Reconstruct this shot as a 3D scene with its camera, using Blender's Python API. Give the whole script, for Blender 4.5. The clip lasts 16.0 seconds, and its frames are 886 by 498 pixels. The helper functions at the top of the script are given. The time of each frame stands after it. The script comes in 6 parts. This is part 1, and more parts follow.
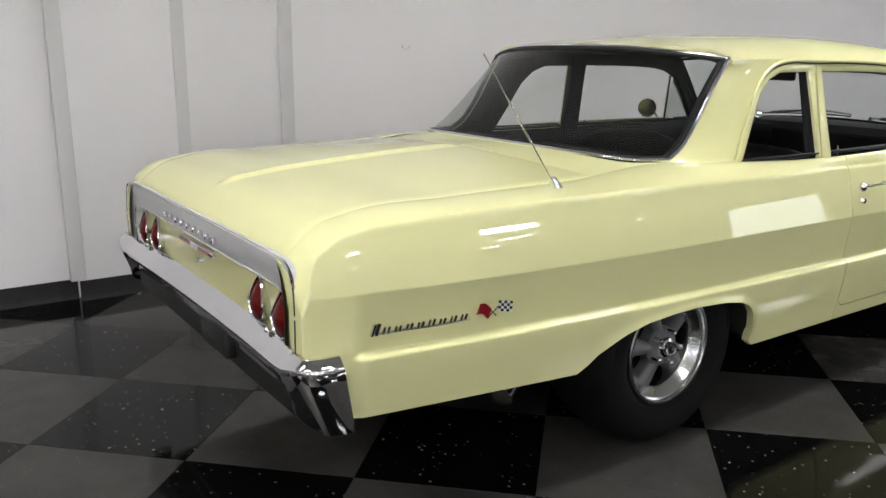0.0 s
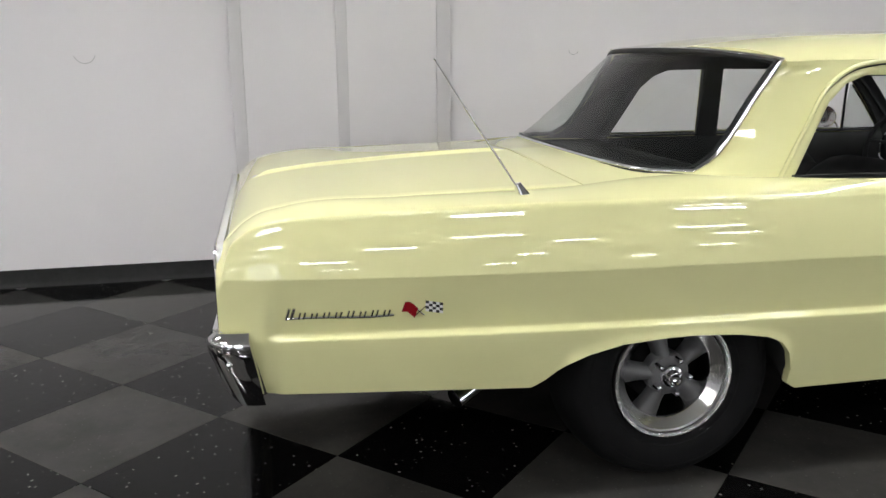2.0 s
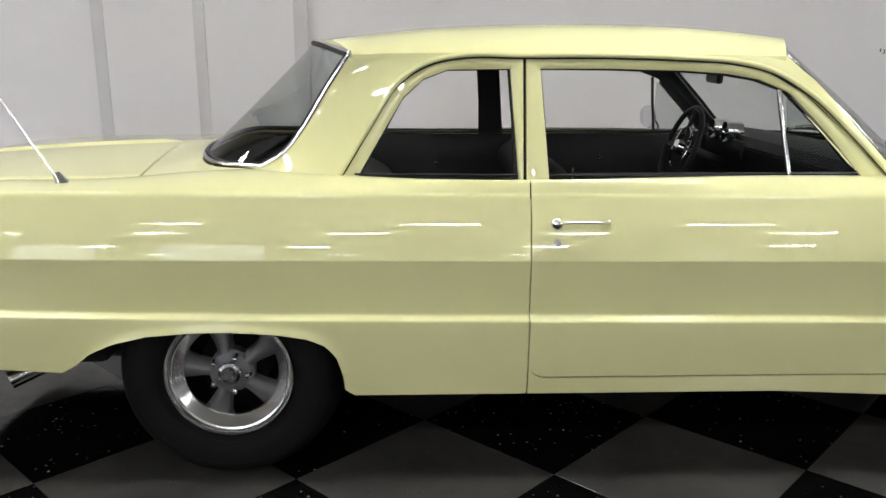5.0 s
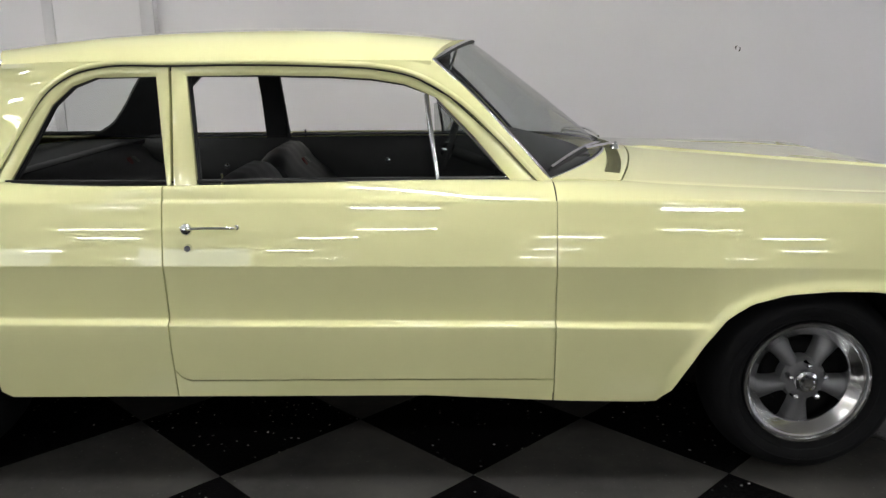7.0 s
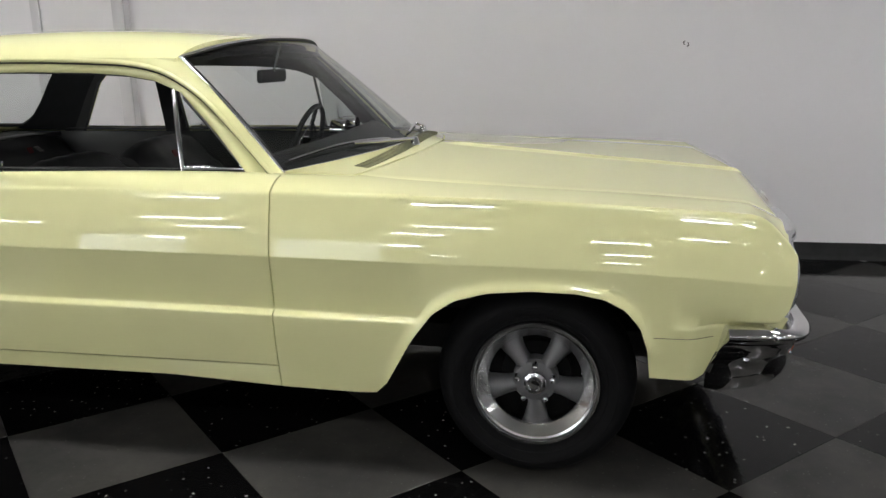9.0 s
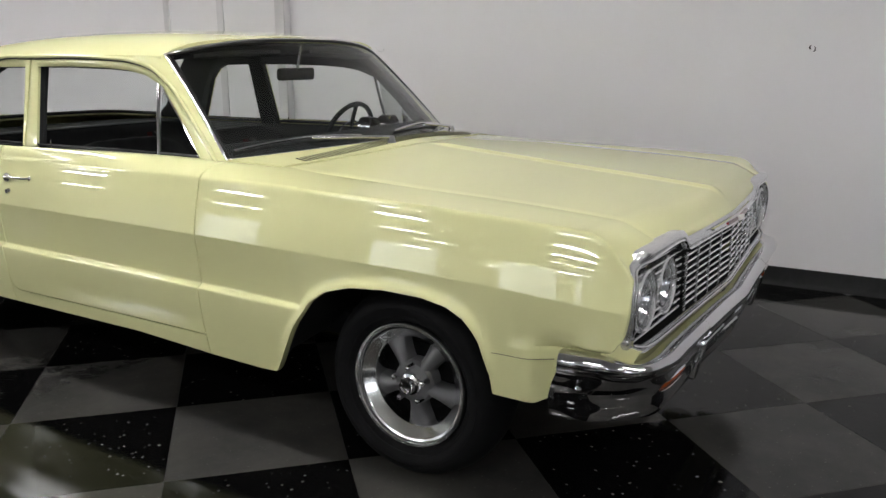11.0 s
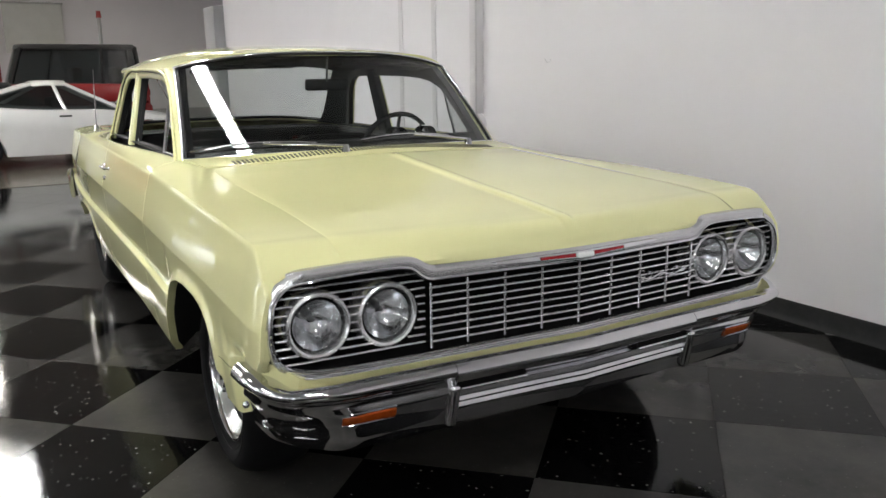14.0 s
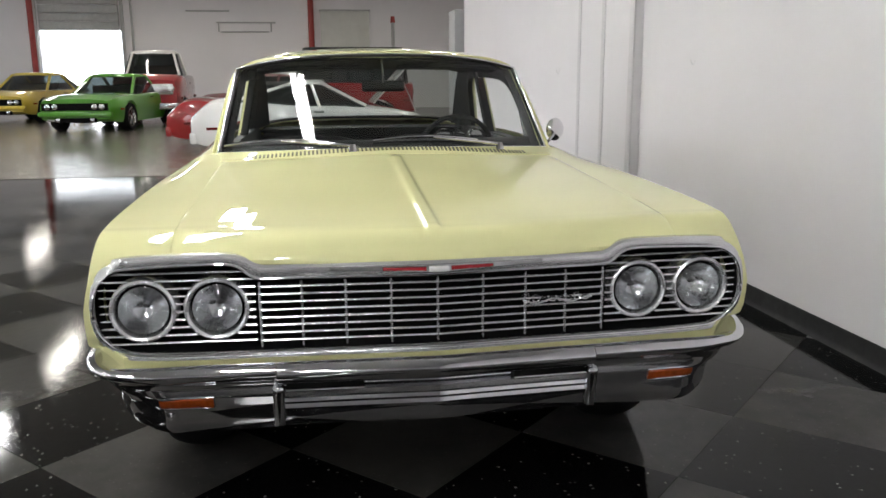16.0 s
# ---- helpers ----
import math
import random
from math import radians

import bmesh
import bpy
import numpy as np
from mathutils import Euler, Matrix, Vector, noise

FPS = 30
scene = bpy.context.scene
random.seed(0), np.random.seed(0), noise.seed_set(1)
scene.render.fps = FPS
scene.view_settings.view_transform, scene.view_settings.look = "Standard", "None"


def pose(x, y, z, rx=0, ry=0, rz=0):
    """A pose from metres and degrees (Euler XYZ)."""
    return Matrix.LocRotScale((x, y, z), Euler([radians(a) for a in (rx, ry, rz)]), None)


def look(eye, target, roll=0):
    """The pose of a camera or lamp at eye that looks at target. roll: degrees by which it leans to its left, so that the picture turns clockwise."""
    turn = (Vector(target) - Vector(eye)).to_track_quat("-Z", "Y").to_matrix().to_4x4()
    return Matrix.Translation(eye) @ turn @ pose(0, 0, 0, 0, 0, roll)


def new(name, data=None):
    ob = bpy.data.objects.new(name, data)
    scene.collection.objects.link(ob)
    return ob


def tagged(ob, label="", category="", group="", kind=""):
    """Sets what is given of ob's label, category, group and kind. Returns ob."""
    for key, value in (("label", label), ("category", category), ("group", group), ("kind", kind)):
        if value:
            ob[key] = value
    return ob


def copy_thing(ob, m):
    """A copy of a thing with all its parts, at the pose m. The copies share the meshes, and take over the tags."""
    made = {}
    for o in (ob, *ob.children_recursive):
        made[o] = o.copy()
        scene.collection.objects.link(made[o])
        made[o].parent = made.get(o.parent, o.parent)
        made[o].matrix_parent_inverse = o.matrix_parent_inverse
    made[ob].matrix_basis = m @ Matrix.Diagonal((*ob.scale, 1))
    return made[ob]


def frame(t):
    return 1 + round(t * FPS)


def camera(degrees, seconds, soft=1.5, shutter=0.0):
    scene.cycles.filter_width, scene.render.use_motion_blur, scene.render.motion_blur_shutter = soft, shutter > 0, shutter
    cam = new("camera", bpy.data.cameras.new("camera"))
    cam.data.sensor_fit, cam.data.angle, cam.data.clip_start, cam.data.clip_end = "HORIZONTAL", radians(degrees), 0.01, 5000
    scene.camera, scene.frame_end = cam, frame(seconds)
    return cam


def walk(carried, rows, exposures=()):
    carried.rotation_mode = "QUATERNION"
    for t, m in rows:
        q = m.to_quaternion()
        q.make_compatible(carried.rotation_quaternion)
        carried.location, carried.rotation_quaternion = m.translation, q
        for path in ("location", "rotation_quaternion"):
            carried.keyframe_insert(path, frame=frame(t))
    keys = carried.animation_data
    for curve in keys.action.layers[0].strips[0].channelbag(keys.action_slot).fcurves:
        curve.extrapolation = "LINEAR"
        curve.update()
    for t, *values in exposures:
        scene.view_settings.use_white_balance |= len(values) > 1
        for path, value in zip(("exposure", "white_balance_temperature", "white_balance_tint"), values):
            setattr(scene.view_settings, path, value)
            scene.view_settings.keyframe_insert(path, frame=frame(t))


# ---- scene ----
cam = camera(57.5, 16.0)

PATH = [
    (0, (-3.773, -2.638, 1.398), (-2.659, -1.048, 0.92), 0.6),
    (0.5, (-3.538, -2.797, 1.399), (-2.607, -1.092, 0.925), 0.4),
    (1, (-3.293, -2.931, 1.4), (-2.524, -1.146, 0.928), 0.1),
    (1.5, (-3.048, -3.039, 1.396), (-2.472, -1.182, 0.93), -0.0),
    (2, (-2.793, -3.135, 1.396), (-2.38, -1.234, 0.931), -0.3),
    (2.5, (-2.517, -3.218, 1.397), (-2.222, -1.295, 0.932), -0.4),
    (3, (-2.184, -3.274, 1.381), (-1.983, -1.337, 0.925), -0.5),
    (3.5, (-1.885, -3.308, 1.38), (-1.74, -1.367, 0.922), -0.6),
    (4, (-1.554, -3.325, 1.366), (-1.474, -1.378, 0.909), -0.5),
    (4.5, (-1.225, -3.335, 1.363), (-1.172, -1.387, 0.902), -0.3),
    (5, (-0.902, -3.337, 1.378), (-0.839, -1.392, 0.905), 0.0),
    (7.5, (0.694, -3.376, 1.397), (0.644, -1.435, 0.918), -0.9),
    (8, (1.044, -3.382, 1.393), (0.963, -1.444, 0.909), -1.0),
    (8.5, (1.372, -3.351, 1.382), (1.17, -1.421, 0.9), -1.1),
    (9, (1.686, -3.316, 1.375), (1.325, -1.408, 0.898), -1.1),
    (9.5, (2.003, -3.255, 1.369), (1.46, -1.389, 0.897), -1.0),
    (12, (3.387, -2.518, 1.343), (2.125, -1.035, 0.885), -0.7),
    (12.5, (3.609, -2.279, 1.345), (2.23, -0.904, 0.888), -1.2),
    (13, (3.809, -2.018, 1.346), (2.316, -0.766, 0.895), -1.5),
    (13.5, (3.978, -1.768, 1.343), (2.375, -0.659, 0.897), -1.2),
    (14, (4.142, -1.515, 1.326), (2.445, -0.543, 0.903), -0.8),
    (14.5, (4.29, -1.249, 1.318), (2.503, -0.449, 0.909), -0.75),
    (15, (4.40, -0.933, 1.319), (2.551, -0.295, 0.904), -0.8),
    (15.5, (4.46, -0.638, 1.324), (2.568, -0.14, 0.906), -0.3),
    (16, (4.49, -0.318, 1.317), (2.557, -0.022, 0.905), -0.4),
]
EXPOSURES = [(0, 0.05), (5, 0.03), (8, -0.08), (12.5, -0.02), (13.5, 0.12), (14.2, 0.3), (15, 0.42), (16, 0.36)]
walk(cam, [(t, look(eye, target, roll)) for t, eye, target, roll in PATH], EXPOSURES)


# ---- world and light ----
world = bpy.data.worlds.new("world")
world.use_nodes = True
world.node_tree.nodes["Background"].inputs[0].default_value = (0.75, 0.85, 1.0, 1)
world.node_tree.nodes["Background"].inputs[1].default_value = 0.6
scene.world = world
scene.view_settings.exposure = 0.0
LAMP_POWER = 18.0


# ---- materials ----
def nodes_of(name):
    m = bpy.data.materials.new(name)
    m.use_nodes = True
    nt = m.node_tree
    return m, nt, nt.nodes["Principled BSDF"]


def noise_node(nt, scale, detail=4.0, rough=0.6, vec=None):
    n = nt.nodes.new("ShaderNodeTexNoise")
    n.inputs["Scale"].default_value = scale
    n.inputs["Detail"].default_value = detail
    n.inputs["Roughness"].default_value = rough
    if vec is not None:
        nt.links.new(vec, n.inputs["Vector"])
    return n


def ramp(nt, fac, stops):
    r = nt.nodes.new("ShaderNodeValToRGB")
    els = r.color_ramp.elements
    while len(els) < len(stops):
        els.new(0.5)
    for e, (p, c) in zip(els, stops):
        e.position = p
        e.color = (*c, 1) if len(c) == 3 else c
    nt.links.new(fac, r.inputs[0])
    return r


def bump(nt, bsdf, height, strength, dist):
    b = nt.nodes.new("ShaderNodeBump")
    b.inputs["Strength"].default_value = strength
    b.inputs["Distance"].default_value = dist
    nt.links.new(height, b.inputs["Height"])
    nt.links.new(b.outputs[0], bsdf.inputs["Normal"])


def world_place(nt):
    return nt.nodes.new("ShaderNodeNewGeometry").outputs["Position"]


def material(name, col, rough=0.5, metal=0.0, vary=0.1, scale=6.0, fine=0.0, fine_scale=200.0, coat=0.0, rough_vary=0.0, spec=0.5):
    """A surface whose colour varies at two scales, with fine relief where fine is over 0."""
    m, nt, b = nodes_of(name)
    place = world_place(nt)
    big = noise_node(nt, scale, 5, 0.6, place)
    lo, hi = [c * (1 - vary) for c in col], [min(1, c * (1 + vary)) for c in col]
    r = ramp(nt, big.outputs["Fac"], [(0.3, lo), (0.7, hi)])
    nt.links.new(r.outputs[0], b.inputs["Base Color"])
    b.inputs["Roughness"].default_value = rough
    b.inputs["Metallic"].default_value = metal
    b.inputs["Specular IOR Level"].default_value = spec
    if rough_vary:
        mid = noise_node(nt, scale * 3, 6, 0.7, place)
        rr = ramp(nt, mid.outputs["Fac"], [(0.3, (rough - rough_vary,) * 3), (0.7, (rough + rough_vary,) * 3)])
        nt.links.new(rr.outputs[0], b.inputs["Roughness"])
    if fine:
        small = noise_node(nt, fine_scale, 3, 0.5, place)
        bump(nt, b, small.outputs["Fac"], fine, 0.002)
    if coat:
        b.inputs["Coat Weight"].default_value = coat
        b.inputs["Coat Roughness"].default_value = 0.008
        b.inputs["Coat IOR"].default_value = 1.58
    return m


def glow(name, col, strength):
    m, nt, b = nodes_of(name)
    b.inputs["Base Color"].default_value = (*col, 1)
    b.inputs["Emission Color"].default_value = (*col, 1)
    b.inputs["Emission Strength"].default_value = strength
    return m


def glass(name, tint, gloss=1.0):
    m, nt, b = nodes_of(name)
    nt.nodes.remove(b)
    clear = nt.nodes.new("ShaderNodeBsdfTransparent")
    clear.inputs[0].default_value = (*tint, 1)
    shine = nt.nodes.new("ShaderNodeBsdfGlossy")
    shine.inputs["Roughness"].default_value = 0.0
    face = nt.nodes.new("ShaderNodeLayerWeight")
    fres = nt.nodes.new("ShaderNodeMath")
    fres.operation = "POWER"
    nt.links.new(face.outputs["Facing"], fres.inputs[0])
    fres.inputs[1].default_value = 5.0
    scale = nt.nodes.new("ShaderNodeMath")
    scale.operation = "MULTIPLY_ADD"
    scale.inputs[1].default_value = 1.0 - 0.06 * gloss
    scale.inputs[2].default_value = 0.06 * gloss
    mix = nt.nodes.new("ShaderNodeMixShader")
    nt.links.new(fres.outputs[0], scale.inputs[0])
    nt.links.new(scale.outputs[0], mix.inputs[0])
    nt.links.new(clear.outputs[0], mix.inputs[1])
    nt.links.new(shine.outputs[0], mix.inputs[2])
    nt.links.new(mix.outputs[0], nt.nodes["Material Output"].inputs[0])
    return m


PAINT = material("pale_yellow_paint", (0.735, 0.722, 0.385), 0.6, 0, 0.012, 1.5, coat=1.0, spec=0.05)
CHROME = material("chrome", (0.76, 0.76, 0.78), 0.05, 1, 0.03, 8, rough_vary=0.02)
BUMPER = material("bumper_chrome", (0.70, 0.70, 0.72), 0.055, 1, 0.03, 6)
ALU = material("brushed_aluminium", (0.62, 0.62, 0.63), 0.22, 1, 0.05, 10, rough_vary=0.05)
POLISHED = material("polished_rim_alloy", (0.82, 0.82, 0.82), 0.17, 1, 0.05, 9, rough_vary=0.04)
SPOKE = material("grey_cast_alloy", (0.12, 0.12, 0.124), 0.42, 0.35, 0.10, 12, fine=0.08, fine_scale=220)
RUBBER = material("black_tyre_rubber", (0.0055, 0.0055, 0.006), 0.72, 0, 0.25, 14, fine=0.15, fine_scale=160, spec=0.14)
VINYL = material("black_vinyl", (0.011, 0.011, 0.012), 0.58, 0, 0.25, 9, fine=0.12, fine_scale=120)
CLOTH = material("black_headliner_cloth", (0.010, 0.010, 0.011), 0.9, 0, 0.2, 12)
RED_THREAD = material("red_thread", (0.10, 0.02, 0.02), 0.9, 0, 0.3, 190)
PALE_THREAD = material("pale_thread", (0.16, 0.155, 0.15), 0.9, 0, 0.5, 240)
BLACK = material("black_paint", (0.008, 0.008, 0.008), 0.5, 0, 0.2, 12)
SHELL = material("grille_black", (0.004, 0.004, 0.004), 0.85, 0, 0.2, 12, spec=0.1)
UNDER = material("underbody_black", (0.010, 0.010, 0.010), 0.75, 0, 0.3, 6, fine=0.2, fine_scale=60)
SEAL = material("rubber_seal", (0.012, 0.012, 0.012), 0.6, 0, 0.1, 20)
RED_LENS = material("red_lens", (0.10, 0.003, 0.003), 0.3, 0, 0.15, 60, coat=0.25, spec=0.1)
AMBER = material("amber_lens", (0.24, 0.040, 0.005), 0.2, 0, 0.25, 60, coat=0.4, spec=0.2)
RED_ENAMEL = material("red_enamel", (0.26, 0.008, 0.014), 0.25, 0, 0.06, 30, coat=0.6)
WHITE_ENAMEL = material("white_enamel", (0.75, 0.75, 0.75), 0.3, 0, 0.04, 30, coat=0.5)
WINDOW = glass("window_glass", (0.80, 0.83, 0.82))
VENT = glass("vent_window_glass", (0.82, 0.84, 0.83), 0.3)
CLEAR = glass("lamp_glass", (0.93, 0.94, 0.95), 1.6)
MIRROR = material("mirror_glass", (0.85, 0.86, 0.87), 0.01, 1, 0.01, 5)
LAMP_BOWL = material("lamp_reflector", (0.72, 0.73, 0.74), 0.14, 1, 0.06, 30, fine=0.5, fine_scale=70)
SILVER = material("satin_aluminium_trim", (0.76, 0.76, 0.77), 0.24, 0.8, 0.03, 5)
BRIGHT_BAR = material("bright_anodised_bar", (0.80, 0.80, 0.81), 0.2, 0.85, 0.03, 5)
TAIL_SILVER = material("silver_tail_paint", (0.62, 0.62, 0.63), 0.36, 0.25, 0.03, 5)
SLOT = material("shaded_vent_slot", (0.10, 0.096, 0.05), 0.6, 0, 0.1, 20)
SEAM = material("shut_line", (0.16, 0.155, 0.075), 0.8, 0, 0.1, 20)
KNOCK = material("dark_knock_mark", (0.07, 0.065, 0.065), 0.8, 0, 0.4, 120)
SCUFF = material("grey_scuff_mark", (0.30, 0.30, 0.31), 0.7, 0, 0.3, 90)


# ---- mesh helpers ----
def finish(ob, mat, smooth=32):
    me = ob.data
    me.materials.append(mat)
    me.shade_smooth()
    me.set_sharp_from_angle(angle=radians(smooth))
    return ob


def build(name, verts, faces, mat, parent=None, label="", smooth=32, merge=True):
    me = bpy.data.meshes.new(name)
    me.from_pydata([tuple(float(c) for c in v) for v in verts], [], faces)
    if merge:
        bm = bmesh.new()
        bm.from_mesh(me)
        bmesh.ops.remove_doubles(bm, verts=bm.verts, dist=2e-5)
        bmesh.ops.recalc_face_normals(bm, faces=bm.faces)
        bm.to_mesh(me)
        bm.free()
    ob = new(name, me)
    ob.parent = parent
    finish(ob, mat, smooth)
    if label:
        tagged(ob, label)
    return ob


def part(name, bm, mat, parent=None, label="", smooth=32):
    me = bpy.data.meshes.new(name)
    bmesh.ops.recalc_face_normals(bm, faces=bm.faces)
    bm.to_mesh(me)
    bm.free()
    ob = new(name, me)
    ob.parent = parent
    finish(ob, mat, smooth)
    if label:
        tagged(ob, label)
    return ob


def thing(name, label, category, group="", at=(0, 0, 0)):
    ob = new(name)
    ob.location = at
    return tagged(ob, label, category, group)


def hermite(xs, ys):
    """A smooth curve through the given knots."""
    xs, ys = np.array(xs, float), np.array(ys, float)
    d = np.diff(ys) / np.diff(xs)
    m = np.empty(len(xs))
    m[0], m[-1] = d[0], d[-1]
    h = np.diff(xs)
    m[1:-1] = (d[:-1] * h[1:] + d[1:] * h[:-1]) / (h[1:] + h[:-1])

    def f(x):
        x = np.clip(np.asarray(x, float), xs[0], xs[-1])
        k = np.clip(np.searchsorted(xs, x) - 1, 0, len(xs) - 2)
        w = xs[k + 1] - xs[k]
        t = (x - xs[k]) / w
        return (2 * t**3 - 3 * t**2 + 1) * ys[k] + (t**3 - 2 * t**2 + t) * w * m[k] + (3 * t**2 - 2 * t**3) * ys[k + 1] + (t**3 - t**2) * w * m[k + 1]

    return f


def resample(points, n, closed=False):
    """n points along a smooth curve through the given ones, evenly by length."""
    p = np.array(points, float)
    if closed:
        p = np.vstack([p, p[:1]])
    s = np.r_[0, np.cumsum(np.linalg.norm(np.diff(p, axis=0), axis=1))]
    if closed:
        q = np.vstack([p[-3:-1], p, p[1:3]])
        sq = np.r_[0, np.cumsum(np.linalg.norm(np.diff(q, axis=0), axis=1))]
        sq -= sq[2]
        at = np.linspace(0, s[-1], n, endpoint=False)
        return np.stack([hermite(sq, q[:, k])(at) for k in range(p.shape[1])], 1)
    at = np.linspace(0, s[-1], n)
    return np.stack([hermite(s, p[:, k])(at) for k in range(p.shape[1])], 1)


def polyline(points, n):
    p = np.array(points, float)
    s = np.r_[0, np.cumsum(np.linalg.norm(np.diff(p, axis=0), axis=1))]
    at = np.linspace(0, s[-1], n)
    return np.stack([np.interp(at, s, p[:, k]) for k in range(p.shape[1])], 1)


def grid_faces(nu, nv, base=0, close_u=False, close_v=False):
    f = []
    for i in range(nu if close_u else nu - 1):
        for j in range(nv if close_v else nv - 1):
            a, b = i * nv + j, ((i + 1) % nu) * nv + j
            c, d = ((i + 1) % nu) * nv + (j + 1) % nv, i * nv + (j + 1) % nv
            f.append((base + a, base + b, base + c, base + d))
    return f


def slab(pts, depth):
    """A curved sheet over a grid of points, given depth towards depth's own direction or along its normals."""
    p = np.array(pts, float)
    nu, nv = p.shape[:2]
    if np.ndim(depth) == 1:
        q = p + np.array(depth)
    else:
        nrm = np.cross(np.gradient(p, axis=0), np.gradient(p, axis=1))
        nrm /= np.linalg.norm(nrm, axis=2, keepdims=True) + 1e-12
        q = p + depth * nrm
    verts = np.vstack([p.reshape(-1, 3), q.reshape(-1, 3)])
    n = nu * nv
    faces = grid_faces(nu, nv) + [tuple(reversed(f)) for f in grid_faces(nu, nv, n)]
    edge = [(i, 0) for i in range(nu)] + [(nu - 1, j) for j in range(1, nv)] + [(i, nv - 1) for i in range(nu - 2, -1, -1)] + [(0, j) for j in range(nv - 2, 0, -1)]
    ids = [i * nv + j for i, j in edge]
    for a, b in zip(ids, ids[1:] + ids[:1]):
        faces.append((a, n + a, n + b, b))
    return verts, faces


def sheet(name, pts, depth, mat, parent=None, label="", smooth=32):
    v, f = slab(pts, depth)
    return build(name, v, f, mat, parent, label, smooth)


def between(a, b, n):
    """A grid of n points from each point of a to its fellow of b."""
    a, b = np.array(a, float), np.array(b, float)
    t = np.linspace(0, 1, n)[None, :, None]
    return a[:, None] * (1 - t) + b[:, None] * t


def tube(name, path, r, mat, parent=None, label="", n=8, closed=False, flat=1.0, smooth=50):
    p = np.array(path, float)
    m = len(p)
    tan = np.roll(p, -1, 0) - np.roll(p, 1, 0) if closed else np.gradient(p, axis=0)
    tan /= np.linalg.norm(tan, axis=1, keepdims=True) + 1e-12
    ref = np.array([0, 0, 1.0]) if abs(tan[:, 2]).mean() < 0.85 else np.array([1.0, 0, 0])
    rr = np.broadcast_to(r, (m,))
    verts = []
    for k in range(m):
        side = np.cross(tan[k], ref)
        side /= np.linalg.norm(side) + 1e-12
        up = np.cross(side, tan[k])
        for a in np.linspace(0, 2 * np.pi, n, endpoint=False):
            verts.append(p[k] + rr[k] * (np.cos(a) * side + flat * np.sin(a) * up))
    faces = grid_faces(m, n, 0, closed, True)
    if not closed:
        faces += [tuple(range(n))[::-1], tuple(range((m - 1) * n, m * n))]
    return build(name, verts, faces, mat, parent, label, smooth)


def sweep_plan(name, plan, profile, mat, parent=None, label="", closed_profile=True, smooth=32):
    """A profile of (outwards, z) pairs carried along a plan of (x, y) points; outwards is to the right of the way."""
    p = np.array(plan, float)
    tan = np.gradient(p, axis=0)
    tan /= np.linalg.norm(tan, axis=1, keepdims=True)
    out = np.stack([tan[:, 1], -tan[:, 0]], 1)
    prof = np.array(profile, float)
    if prof.ndim == 2:
        prof = np.broadcast_to(prof, (len(p), *prof.shape))
    verts = [(p[k, 0] + out[k, 0] * a, p[k, 1] + out[k, 1] * a, z) for k in range(len(p)) for a, z in prof[k]]
    nv = prof.shape[1]
    faces = grid_faces(len(p), nv, 0, False, closed_profile)
    if closed_profile:
        faces += [tuple(range(nv))[::-1], tuple(range((len(p) - 1) * nv, len(p) * nv))]
    return build(name, verts, faces, mat, parent, label, smooth)


def lathe(profile, n=40, axis_y=True, phase=0.0):
    """Verts and faces of (radius, depth) pairs turned about the y axis."""
    verts = []
    for a in np.linspace(0, 2 * np.pi, n, endpoint=False) + phase:
        for r, d in profile:
            verts.append((r * np.cos(a), d, r * np.sin(a)))
    return verts, grid_faces(n, len(profile), 0, True, False)


def box_bm(x0, x1, y0, y1, z0, z1, bevel=0.0, seg=2):
    bm = bmesh.new()
    bmesh.ops.create_cube(bm, size=1, matrix=Matrix.Translation(((x0 + x1) / 2, (y0 + y1) / 2, (z0 + z1) / 2)) @ Matrix.Diagonal((abs(x1 - x0), abs(y1 - y0), abs(z1 - z0), 1)))
    if bevel:
        bmesh.ops.bevel(bm, geom=bm.edges[:], offset=bevel, segments=seg, affect="EDGES", profile=0.5)
    return bm


def box(name, x0, x1, y0, y1, z0, z1, mat, parent=None, label="", bevel=0.0):
    return part(name, box_bm(x0, x1, y0, y1, z0, z1, bevel), mat, parent, label)


# ---- setting ----
WALL_Y, EDGE_X, WEST_X, EAST_X, SOUTH_Y, TOP_Z = 2.18, -7.35, -34.0, 22.0, -30.0, 5.6


def wall_paint(name, col):
    m, nt, b = nodes_of(name)
    place = world_place(nt)
    big = noise_node(nt, 0.9, 5, 0.6, place)
    tone = ramp(nt, big.outputs["Fac"], [(0.3, [c * 0.965 for c in col]), (0.7, col)])
    scuff = noise_node(nt, 7.0, 8, 0.75, place)
    marks = ramp(nt, scuff.outputs["Fac"], [(0.70, (1, 1, 1)), (0.78, (0.86, 0.85, 0.83))])
    mul = nt.nodes.new("ShaderNodeMixRGB")
    mul.blend_type, mul.inputs[0].default_value = "MULTIPLY", 0.6
    nt.links.new(tone.outputs[0], mul.inputs[1])
    nt.links.new(marks.outputs[0], mul.inputs[2])
    nt.links.new(mul.outputs[0], b.inputs["Base Color"])
    b.inputs["Roughness"].default_value = 0.55
    grain = noise_node(nt, 120, 3, 0.5, place)
    bump(nt, b, grain.outputs["Fac"], 0.12, 0.002)
    return m


WALL = wall_paint("white_wall_paint", (0.772, 0.75, 0.772))
STRIP = wall_paint("grey_strip_and_shade", (0.64, 0.622, 0.64))
BASE = material("black_vinyl_base", (0.006, 0.006, 0.0065), 0.72, 0, 0.2, 5, rough_vary=0.08)


